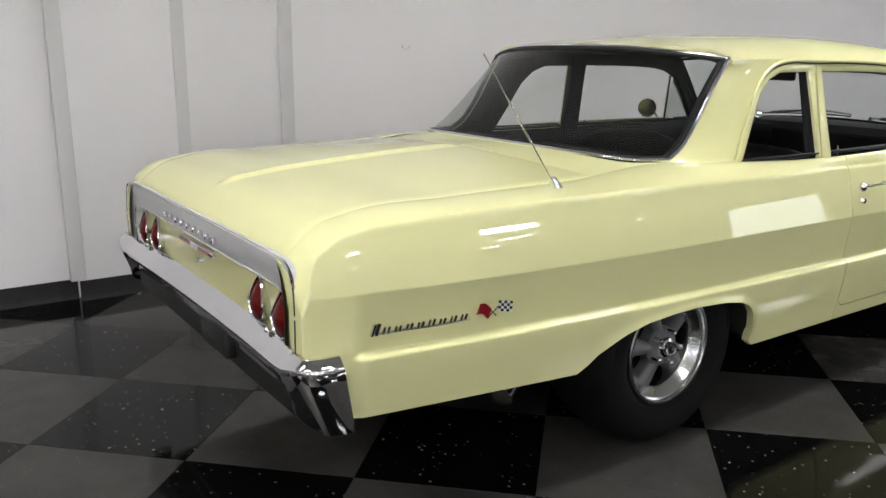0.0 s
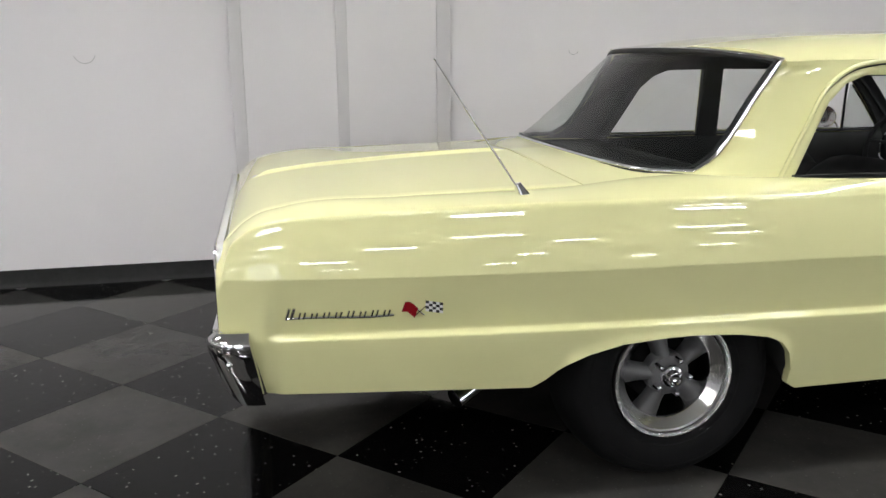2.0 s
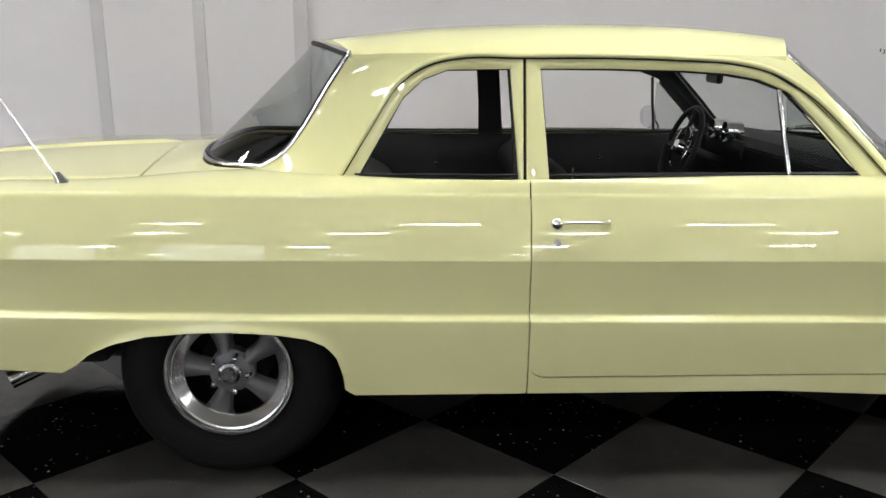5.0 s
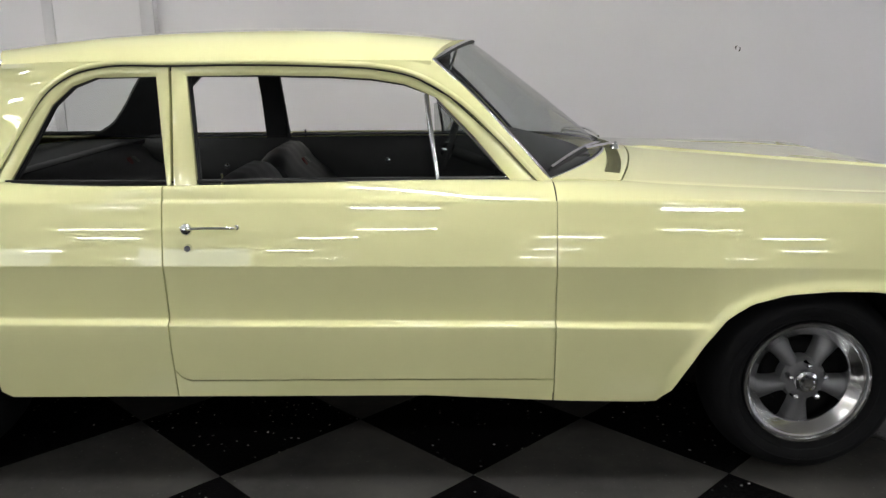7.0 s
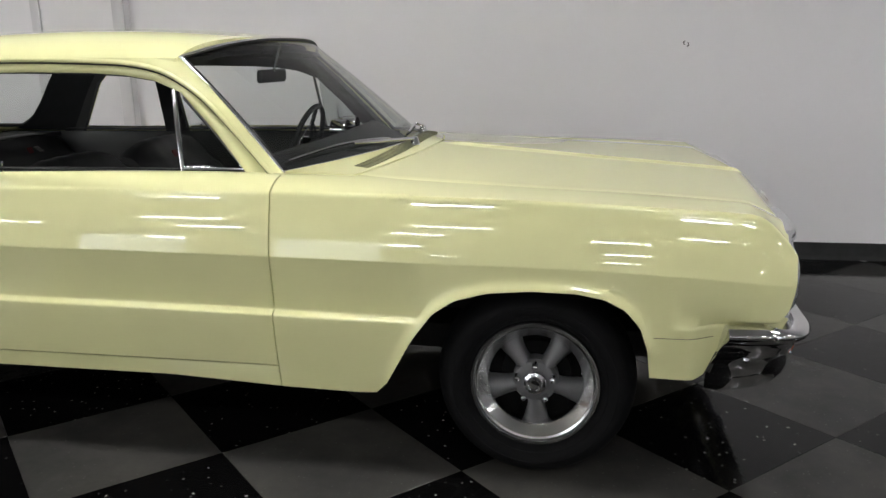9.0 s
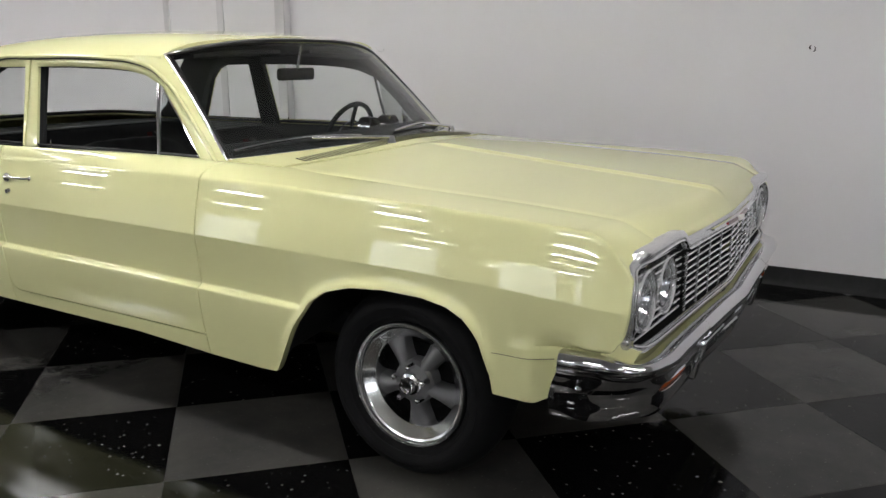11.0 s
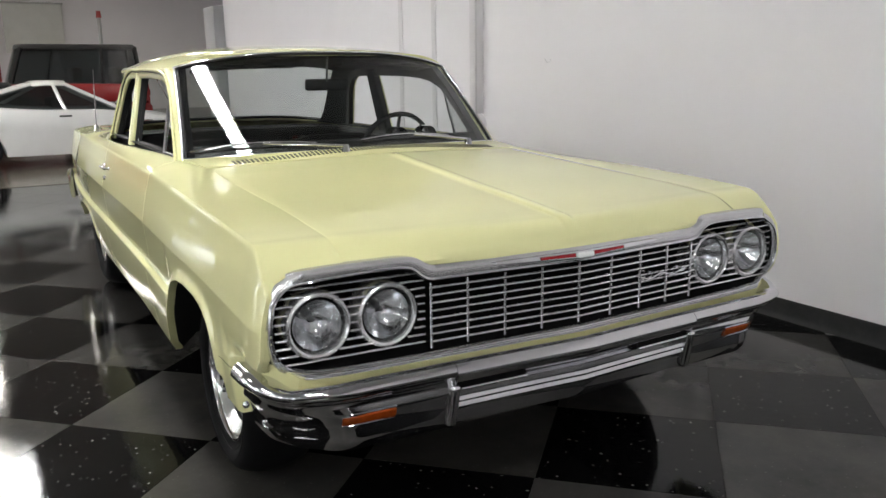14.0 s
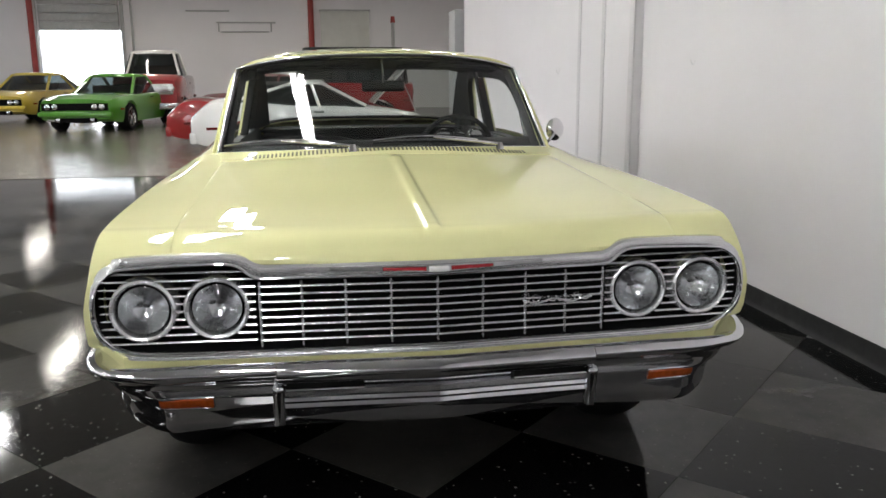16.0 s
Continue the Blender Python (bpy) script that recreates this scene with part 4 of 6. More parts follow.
# hood lip emblem: a long slim V with red inserts
for s in (-1, 1):
    yy = np.linspace(0.0, 0.30, 12) * s
    a = np.stack([GRILLE_X(np.abs(yy)) + 0.014, yy, np.linspace(0.814, 0.8125, 12)], 1)
    b = np.stack([GRILLE_X(np.abs(yy)) + 0.018, yy, np.linspace(0.795, 0.808, 12)], 1)
    sheet("emblem_wing", between(a, b, 3), (-0.012, 0, 0), CHROME, car, "slim chrome hood emblem")
    yy = np.linspace(0.035, 0.155, 8) * s
    a = np.stack([GRILLE_X(np.abs(yy)) + 0.019, yy, np.linspace(0.8105, 0.811, 8)], 1)
    b = np.stack([GRILLE_X(np.abs(yy)) + 0.021, yy, np.linspace(0.799, 0.803, 8)], 1)
    sheet("emblem_insert", between(a, b, 2), (-0.004, 0, 0), RED_ENAMEL, car, "red enamel insert")
box("emblem_centre", 2.335, 2.349, -0.028, 0.028, 0.796, 0.812, WHITE_ENAMEL, car, "pale emblem centre", bevel=0.004)

# yellow valance under the grille, and the front bumper
yv = np.linspace(-0.945, 0.945, 51)
turn_in = 0.075 * step(0.86, 0.945, np.abs(yv))
sheet("front_valance", between(np.stack([GRILLE_X(np.abs(yv)) - 0.004 - turn_in * 0.6, yv, 0.572 + 0.6 * turn_in], 1), np.stack([GRILLE_X(np.abs(yv)) - 0.045 - turn_in, yv, np.full(51, 0.490)], 1), 4), (-0.01, 0, 0), PAINT, car)
half_plan = [(2.380, 0.0), (2.368, 0.20), (2.357, 0.45), (2.349, 0.68), (2.342, 0.84), (2.318, 0.915), (2.258, 0.962), (2.170, 0.986), (2.085, 0.992)]
U = [(-0.075, 0.562), (-0.05, 0.574), (-0.025, 0.579), (-0.008, 0.574), (0.004, 0.558), (0.008, 0.540), (0.002, 0.520), (-0.012, 0.506), (-0.035, 0.498), (-0.075, 0.498)]
ym = np.linspace(-0.4525, 0.4525, 41)
mid_plan = np.stack([np.interp(np.abs(ym), [q[1] for q in half_plan], [q[0] for q in half_plan]), ym], 1)
UP = np.broadcast_to(np.array(U), (len(mid_plan), len(U), 2)).copy()
UP[..., 1] += -0.027 * np.linspace(1, 0.25, len(U))[None, :]
sweep_plan("upper_bar", mid_plan, UP, BUMPER, car, "chrome upper bumper bar", smooth=40)
for s in (-1, 1):
    p = resample(half_plan, 120)
    first = (float(np.interp(0.4545, p[:, 1], p[:, 0])), 0.4545)
    p = np.vstack([[first], p[p[:, 1] > 0.46]])
    if s < 0:
        p = p[::-1] * (1, -1)
    L = np.array([(-0.075, 0.562), (-0.05, 0.574), (-0.025, 0.579), (-0.008, 0.574), (0.004, 0.560), (0.006, 0.546), (0.000, 0.533), (-0.013, 0.521), (-0.021, 0.507), (-0.022, 0.494), (-0.018, 0.482), (-0.020, 0.470), (-0.029, 0.455), (-0.033, 0.436), (-0.034, 0.416), (-0.040, 0.394), (-0.056, 0.377), (-0.10, 0.370)])
    L[:, 1] -= 0.21 * np.maximum(0, 0.50 - L[:, 1])
    prof = np.broadcast_to(L, (len(p), *L.shape)).copy()
    sag = -0.027 + 0.027 * (1 - step(2.19, 2.31, p[:, 0]))
    prof[..., 1] += sag[:, None] * np.linspace(1, 0, len(L))[None, :] ** 1.5
    end = sweep_plan("bumper_corner", p, prof, BUMPER, car, "chrome bumper corner", smooth=40)
    for vert in end.data.vertices:
        tuck = min(1.0, max(0.0, (0.545 - vert.co.z) / 0.12)) * float(step(0.72, 0.97, abs(vert.co.y)))
        vert.co.y -= s * 0.028 * tuck
        vert.co.x -= tuck * (0.050 + 0.065 * float(step(2.10, 2.30, vert.co.x)))
    bm = box_bm(-0.026, 0.018, -0.017, 0.017, -0.082, 0.056, 0.014, 4)
    ob = part("bumper_guard", bm, BUMPER, car, "chrome bumper guard", smooth=50)
    ob.matrix_basis = pose(2.327, s * 0.452, 0.438, 0, 12, -s * 5)
    yy = np.linspace(0.628, 0.775, 8)
    px = np.interp(yy, [q[1] for q in half_plan], [q[0] for q in half_plan])
    a = np.stack([px - 0.0150, s * yy, np.full(8, 0.467)], 1)
    b = np.stack([px - 0.0250, s * yy, np.full(8, 0.433)], 1)
    lens = between(a, b, 5)
    lens[..., 0] -= 0.004 + 0.09 * step(0.72, 0.97, np.abs(lens[..., 1]))
    lens[:, 1:4, 0] += 0.006
    sheet("parking_lamp", lens, (-0.02, 0, 0), AMBER, car, "amber parking lamp lens")
    pts = [(x + 0.002, y, z) for x, y, z in np.vstack([lens[:, 0], lens[::-1, -1]])]
    tube("parking_lamp_ring", pts, 0.0025, BUMPER, car, n=6, closed=True)
cp = resample(half_plan, 80)
cp = cp[cp[:, 1] < 0.45]
cp = np.vstack([cp[::-1] * (1, -1), cp[1:]])
C = [(-0.08, 0.505), (-0.045, 0.505), (-0.038, 0.482), (-0.018, 0.474), (-0.017, 0.462), (-0.026, 0.455), (-0.023, 0.447), (-0.032, 0.439), (-0.029, 0.430), (-0.039, 0.420), (-0.041, 0.400), (-0.056, 0.380), (-0.09, 0.368)]
C = [(a, z - 0.24 * max(0.0, 0.48 - z)) for a, z in C]
sweep_plan("centre_bar", cp, C, BUMPER, car, "ribbed bright lower centre bumper bar", smooth=30)
for s in (-1, 1):
    yy = np.linspace(0.215, 0.43, 8) * s
    px = np.interp(np.abs(yy), [q[1] for q in half_plan], [q[0] for q in half_plan])
    a = np.stack([px - 0.022, yy, np.full(8, 0.494)], 1)
    b = np.stack([px - 0.020, yy, np.full(8, 0.478)], 1)
    sheet("air_slot", between(a, b, 2), (-0.02, 0, 0), SHELL, car)
    tube("air_slot_lip", np.stack([px - 0.016, yy, np.full(8, 0.475)], 1), 0.004, CHROME, car, n=6)
    q = bmesh.new()
    bmesh.ops.create_uvsphere(q, u_segments=10, v_segments=6, radius=0.010, matrix=Matrix.Translation((2.14, s * 0.976, 0.478)))
    part("bumper_bolt", q, CHROME, car)

# tail: panel, band, lamps, rear bumper
def drop_shape(d, a, b):
    """A point of a tail lamp, drawn up into a blunt point at its top."""
    t = max(0.0, b) / 0.065
    return (d - 2.932 + 0.018 * t, a * 0.88 * (1 - 0.42 * t), b * 1.02 + 0.022 * t * t - 0.006)



TAIL_X = hermite([0, 0.5, 0.8], [-2.945, -2.938, -2.925])
yt = np.linspace(-0.775, 0.775, 41)


def tail_row(y, z, dx=0.0):
    return np.stack([TAIL_X(np.abs(y)) + dx, y, np.full(len(y), z)], 1)


sheet("tail_panel", between(tail_row(yt, 0.86, 0.012), tail_row(yt, 0.58, 0.030), 8), (0.012, 0, 0), PAINT, car)
tail_out = [(0.812, 0.600), (0.816, 0.700), (0.814, 0.785), (0.800, 0.832), (0.765, 0.860), (0.700, 0.867), (0.40, 0.868), (0, 0.868)]
tail_in = [(0.742, 0.600), (0.746, 0.690), (0.740, 0.742), (0.722, 0.767), (0.688, 0.777), (0.600, 0.779), (0.40, 0.779), (0, 0.779)]
ks = np.linspace(0, 7, 57)
to, ti = [np.stack([hermite(range(8), [q[c] for q in pairs])(ks) for c in (0, 1)], 1) for pairs in (tail_out, tail_in)]
to, ti = [np.vstack([p, p[-2::-1] * (-1, 1)]) for p in (to, ti)]
x_to = -2.950 - 0.003 * step(0.55, 0.80, np.abs(to[:, 0]))
ro, ri = np.stack([x_to, to[:, 0], to[:, 1]], 1), np.stack([x_to + 0.010, ti[:, 0], ti[:, 1]], 1)
rows = [ro + (0.020, 0, 0), ro, ro * 0.9 + ri * 0.1 + (-0.004, 0, 0), ro * 0.4 + ri * 0.6, ri, ri + (0.034, 0, 0)]
build("tail_frame", np.stack(rows, 1).reshape(-1, 3), grid_faces(len(ro), len(rows)), TAIL_SILVER, car, "satin silver frame round the tail panel", smooth=35)
tube("tail_frame_bead", ro + (-0.002, 0, 0), 0.0045, CHROME, car, "bright bead round the tail", n=6)
tube("tail_frame_bead", ri + (-0.001, 0, 0), 0.003, CHROME, car, n=6)
for s in (-1, 1):
    for y, z in ((0.505, 0.694), (0.668, 0.690)):
        ob = new("tail_lamp")
        ob.parent = car
        n = 24
        prof = [(0.0, -0.018), (0.022, -0.016), (0.042, -0.009), (0.052, -0.002), (0.053, 0.02)]
        vv, ff = lathe(prof, n)
        build("lens", [drop_shape(d, a, b) for a, d, b in vv], ff, RED_LENS, ob, "red tail lamp lens", smooth=60)
        prof = [(0.052, 0.02), (0.053, -0.006), (0.056, -0.010), (0.060, -0.006), (0.061, 0.02)]
        vv, ff = lathe(prof, n)
        build("bezel", [drop_shape(d, a, b) for a, d, b in vv], ff, CHROME, ob, "chrome tail lamp ring")
        ob.location = (0, s * y, z)
# raised letters on the band become plain small bars
for k in range(9):
    y = 0.285 - 0.0622 * k
    box("band_mark", -2.960, -2.944, y - 0.0085, y + 0.0085, 0.803, 0.823, CHROME, car, bevel=0.003)
box("tail_emblem", -2.945, -2.918, -0.16, 0.17, 0.742, 0.762, CHROME, car, "slim chrome trunk emblem", bevel=0.005)
for s in (-1, 1):
    box("emblem_insert", -2.949, -2.944, s * 0.09 - 0.05, s * 0.09 + 0.05, 0.747, 0.757, RED_ENAMEL, car, "red enamel insert")
box("emblem_centre", -2.951, -2.944, -0.03, 0.03, 0.744, 0.760, WHITE_ENAMEL, car)
bm = bmesh.new()
bmesh.ops.create_cone(bm, segments=20, radius1=0.012, radius2=0.009, depth=0.03, cap_ends=True, matrix=Matrix.Translation((-2.925, 0, 0.70)) @ Matrix.Rotation(radians(-90), 4, "Y"))
part("trunk_lock", bm, CHROME, car, "chrome trunk lock")
half_rear = [(-2.972, 0.0), (-2.973, 0.3), (-2.977, 0.55), (-2.984, 0.74), (-2.988, 0.83), (-2.972, 0.885), (-2.918, 0.906), (-2.872, 0.909)]
pr = resample(half_rear, 44)
plan_r = np.vstack([pr[::-1], (pr * (1, -1))[1:]])
B = np.array([(-0.065, 0.60), (-0.062, 0.622), (-0.050, 0.628), (0.0, 0.596), (0.008, 0.580), (0.004, 0.558), (-0.012, 0.545), (-0.03, 0.525), (-0.03, 0.505), (-0.07, 0.495)])
E_ = np.array([(-0.030, 0.60), (-0.028, 0.632), (-0.014, 0.634), (0.004, 0.618), (0.010, 0.600), (0.006, 0.560), (0.004, 0.52), (0.002, 0.46), (-0.004, 0.415), (-0.03, 0.405)])
wend = step(0.74, 0.885, np.abs(plan_r[:, 1]))[:, None, None]
rb = sweep_plan("rear_bumper", plan_r, B[None] * (1 - wend) + E_[None] * wend, CHROME, car, "chrome wraparound rear bumper", smooth=40)
for vert in rb.data.vertices:
    k = float(step(0.78, 0.88, abs(vert.co.y)))
    vert.co.x += k * (0.18 * max(0.0, 0.62 - vert.co.z) + 0.25 * max(0.0, 0.55 - vert.co.z) * max(0.0, (-2.88 - vert.co.x) / 0.12))
for s in (-1, 1):
    for x, y, z in ((-2.930, 0.903, 0.545), (-2.924, 0.60, 0.632)):
        q = bmesh.new()
        bmesh.ops.create_uvsphere(q, u_segments=10, v_segments=6, radius=0.010, matrix=Matrix.Translation((x - (0.02 if y < 0.7 else 0), s * y, z)))
        part("bumper_bolt", q, CHROME, car)
box("lower_tail_panel", -2.93, -2.90, -0.80, 0.80, 0.42, 0.60, BLACK, car)
box("licence_bracket", -2.965, -2.93, -0.31, -0.08, 0.45, 0.53, BLACK, car, "black licence plate bracket", bevel=0.004)

# underbody, exhaust
box("underbody", -2.85, 2.1, -0.60, 0.60, 0.33, 0.42, UNDER, car)
box("floor_pan", -1.10, 0.95, -0.86, 0.86, 0.33, 0.40, UNDER, car)
box("fuel_tank", -2.75, -1.95, -0.75, 0.75, 0.36, 0.46, UNDER, car, bevel=0.02)
tube("rear_axle", [(-1.52, -0.62, 0.355), (-1.52, 0, 0.355), (-1.52, 0.62, 0.355)], 0.05, UNDER, car, n=12)
for s in (-1, 1):
    tube("exhaust_pipe", resample([(-0.9, s * 0.40, 0.29), (-1.45, s * 0.40, 0.34), (-1.75, s * 0.48, 0.42), (-2.0, s * 0.66, 0.40), (-2.17, s * 0.76, 0.36)], 24), 0.027, UNDER, car, n=10)
    tube("exhaust_tip", [(-2.14, s * 0.745, 0.368), (-2.20, s * 0.775, 0.348), (-2.25, s * 0.80, 0.330)], [0.030, 0.032, 0.034], CHROME, car, "chrome turned-down exhaust tip", n=14)
    box("shock_bracket", -1.86, -1.72, s * 0.5, s * 0.56, 0.36, 0.50, UNDER, car)


# wheels
def wheel(tyre_r, tyre_w, rim_r, phase, back):
    """A five-spoke alloy wheel facing -y with its hub's face at the origin."""
    ob = new("wheel")
    w = tyre_w
    r0 = rim_r - 0.004
    prof = [(r0, 0.012), (r0 + 0.006, -0.004), (r0 + 0.014, -0.016), (r0 + 0.028, -0.027), (tyre_r - 0.055, -0.036), (tyre_r - 0.030, -0.028), (tyre_r - 0.012, -0.008), (tyre_r, 0.020), (tyre_r, w - 0.05), (tyre_r - 0.012, w - 0.02), (tyre_r - 0.04, w), (r0, w - 0.02)]
    sm = resample(prof, 44)
    vv, ff = lathe([tuple(q) for q in sm], 96)
    build("tyre", vv, ff, RUBBER, ob, "wide black tyre", smooth=60)
    grooves = bmesh.new()
    for k in range(4):
        d = 0.045 + k * (w - 0.12) / 3
        for a in np.linspace(0, 2 * np.pi, 48, endpoint=False):
            m = Matrix.Rotation(-a, 4, "Y") @ Matrix.Translation((tyre_r + 0.0005, d, 0)) @ Matrix.Rotation(radians(25 if k % 2 else -25), 4, "X")
            bmesh.ops.create_cube(grooves, size=1, matrix=m @ Matrix.Diagonal((0.004, 0.028, 0.030, 1)))
    part("tread_block", grooves, RUBBER, ob)
    for rr, width in ((tyre_r - 0.052, 0.0022), (rim_r + 0.022, 0.002)):
        c = [(rr * math.cos(a), -0.0355 if rr > rim_r + 0.05 else -0.026, rr * math.sin(a)) for a in np.linspace(0, 2 * np.pi, 64, endpoint=False)]
        tube("sidewall_rib", c, width, RUBBER, ob, n=5, closed=True)
    R = rim_r
    prof = [(R - 0.004, 0.030), (R, 0.004), (R - 0.0005, -0.014), (R - 0.004, -0.019), (R - 0.013, -0.0185), (R - 0.0165, -0.013), (R - 0.0175, -0.006), (R - 0.024, -0.004), (R - 0.027, 0.000), (R - 0.054, 0.020), (R - 0.058, 0.026), (R - 0.060, 0.050), (R - 0.061, back)]
    vv, ff = lathe(prof, 96)
    build("rim", vv, ff, POLISHED, ob, "polished alloy rim", smooth=28)
    prof = [(R - 0.055, back - 0.02), (0.0, back)]
    vv, ff = lathe(prof, 40)
    build("brake_drum", vv, ff, SHELL, ob)
    prof = [(0.0, 0.085), (0.115, 0.085), (0.118, 0.10), (0.118, back)]
    vv, ff = lathe(prof, 36)
    build("brake_backing", vv, ff, SHELL, ob)
    # spokes: broad at the rim, waisted, and scooped along the middle
    t = np.linspace(0, 1, 14)
    for k in range(5):
        a = radians(phase) + k * 2 * math.pi / 5
        rad = 0.046 + (R - 0.056 - 0.046) * t
        wid = 0.0265 - 0.004 * np.sin(np.pi * np.clip(t * 1.3, 0, 1)) + 0.013 * t**1.6
        dep = 0.010 + 0.024 * t**1.3
        g = np.empty((14, 9, 3))
        for j, q in enumerate(np.linspace(-1, 1, 9)):
            sx = wid * q
            d = dep + 0.022 * abs(q) ** 2.2
            g[:, j, 0] = rad * math.cos(a) - sx * math.sin(a)
            g[:, j, 2] = rad * math.sin(a) + sx * math.cos(a)
            g[:, j, 1] = d
        sheet("spoke", g, (0, 0.040, 0), SPOKE, ob, "grey cast spoke", smooth=50)
    prof = [(0.0, 0.006), (0.045, 0.008), (0.066, 0.014), (0.074, 0.026), (0.075, 0.07)]
    vv, ff = lathe(prof, 40)
    build("hub_plate", vv, ff, SPOKE, ob)
    prof = [(0.0, -0.026), (0.016, -0.027), (0.019, -0.031), (0.024, -0.031), (0.0265, -0.024), (0.027, -0.010), (0.036, -0.007), (0.040, -0.001), (0.041, 0.010)]
    vv, ff = lathe(prof, 32)
    build("centre_cap", vv, ff, CHROME, ob, "chrome centre cap")
    for k in range(5):
        a = radians(phase + 36) + k * 2 * math.pi / 5
        bm = bmesh.new()
        m = Matrix.Translation((0.0595 * math.cos(a), 0.000, 0.0595 * math.sin(a))) @ Matrix.Rotation(radians(90), 4, "X")
        bmesh.ops.create_cone(bm, segments=6, radius1=0.011, radius2=0.009, depth=0.03, cap_ends=True, matrix=m)
        bmesh.ops.create_uvsphere(bm, u_segments=10, v_segments=6, radius=0.0095, matrix=Matrix.Translation((0.0595 * math.cos(a), -0.014, 0.0595 * math.sin(a))))
        part("lug_nut", bm, CHROME, ob, "chrome lug nut")
    bm = box_bm(-0.012, 0.012, -0.003, 0.004, -0.003, 0.003, 0.001)
    ob2 = part("valve", bm, ALU, ob)
    ob2.matrix_basis = pose((R - 0.05) * math.cos(radians(phase + 100)), 0.03, (R - 0.05) * math.sin(radians(phase + 100)))
    ob.parent = car
    return ob


rear_wheel = wheel(0.357, 0.29, 0.213, -111, 0.17)
rear_wheel.location = (-1.52, -0.842, 0.357)
left = copy_thing(rear_wheel, pose(-1.52, 0.842, 0.357, 0, 0, 180))
front_wheel = wheel(0.318, 0.21, 0.213, -90, 0.13)
front_wheel.location = (1.516, -0.855, 0.318)
left = copy_thing(front_wheel, pose(1.516, 0.855, 0.318, 0, 0, 180))

# door furniture, antenna, badges
for s in (-1, 1):
    y = s * (float(half_width(-0.45, 0.872)) + 0.004)
    hd = new("door_handle")
    hd.parent = car
    tagged(hd, "chrome door handle")
    tube("grip", resample([(-0.475, y, 0.872), (-0.465, y + s * 0.024, 0.876), (-0.42, y + s * 0.030, 0.878), (-0.35, y + s * 0.030, 0.878), (-0.325, y + s * 0.022, 0.876), (-0.318, y - s * 0.002, 0.874)], 20), 0.0065, CHROME, hd, n=8, flat=0.8)
    bm = bmesh.new()
    bmesh.ops.create_uvsphere(bm, u_segments=16, v_segments=10, radius=0.02, matrix=Matrix.Translation((-0.475, y + s * 0.004, 0.870)) @ Matrix.Diagonal((1, 0.8, 1, 1)))
    part("escutcheon", bm, CHROME, hd)
    bm = bmesh.new()
    bmesh.ops.create_uvsphere(bm, u_segments=12, v_segments=8, radius=0.009, matrix=Matrix.Translation((-0.318, y + s * 0.004, 0.874)))
    part("escutcheon", bm, CHROME, hd)
    bm = bmesh.new()
    bmesh.ops.create_cone(bm, segments=20, radius1=0.013, radius2=0.010, depth=0.012, cap_ends=True, matrix=Matrix.Translation((-0.472, s * (float(half_width(-0.47, 0.812)) + 0.004), 0.812)) @ Matrix.Rotation(radians(90 * -s), 4, "X"))
    part("door_lock", bm, CHROME, car, "round chrome door lock")
ant = new("antenna")
ant.parent = car
tagged(ant, "thin chrome whip antenna on the rear fender")
bm = bmesh.new()
bmesh.ops.create_cone(bm, segments=16, radius1=0.026, radius2=0.011, depth=0.055, cap_ends=True, matrix=Matrix.Translation((-2.03, -0.765, 0.985)) @ Matrix.Rotation(radians(-25), 4, "Y"))
part("antenna_base", bm, CHROME, ant)
tube("mast", [(-2.035, -0.768, 0.985), (-2.122, -0.753, 1.12), (-2.205, -0.738, 1.25)], 0.0036, CHROME, ant, n=8)
tube("mast", [(-2.205, -0.738, 1.25), (-2.248, -0.730, 1.318), (-2.290, -0.722, 1.385)], 0.0018, CHROME, ant, n=8)
bm = bmesh.new()
bmesh.ops.create_uvsphere(bm, u_segments=8, v_segments=6, radius=0.004, matrix=Matrix.Translation((-2.291, -0.722, 1.387)))
part("mast_tip", bm, CHROME, ant)


def on_body(x, z, s, out):
    return (x, s * (float(half_width(x, z)) + out), z)


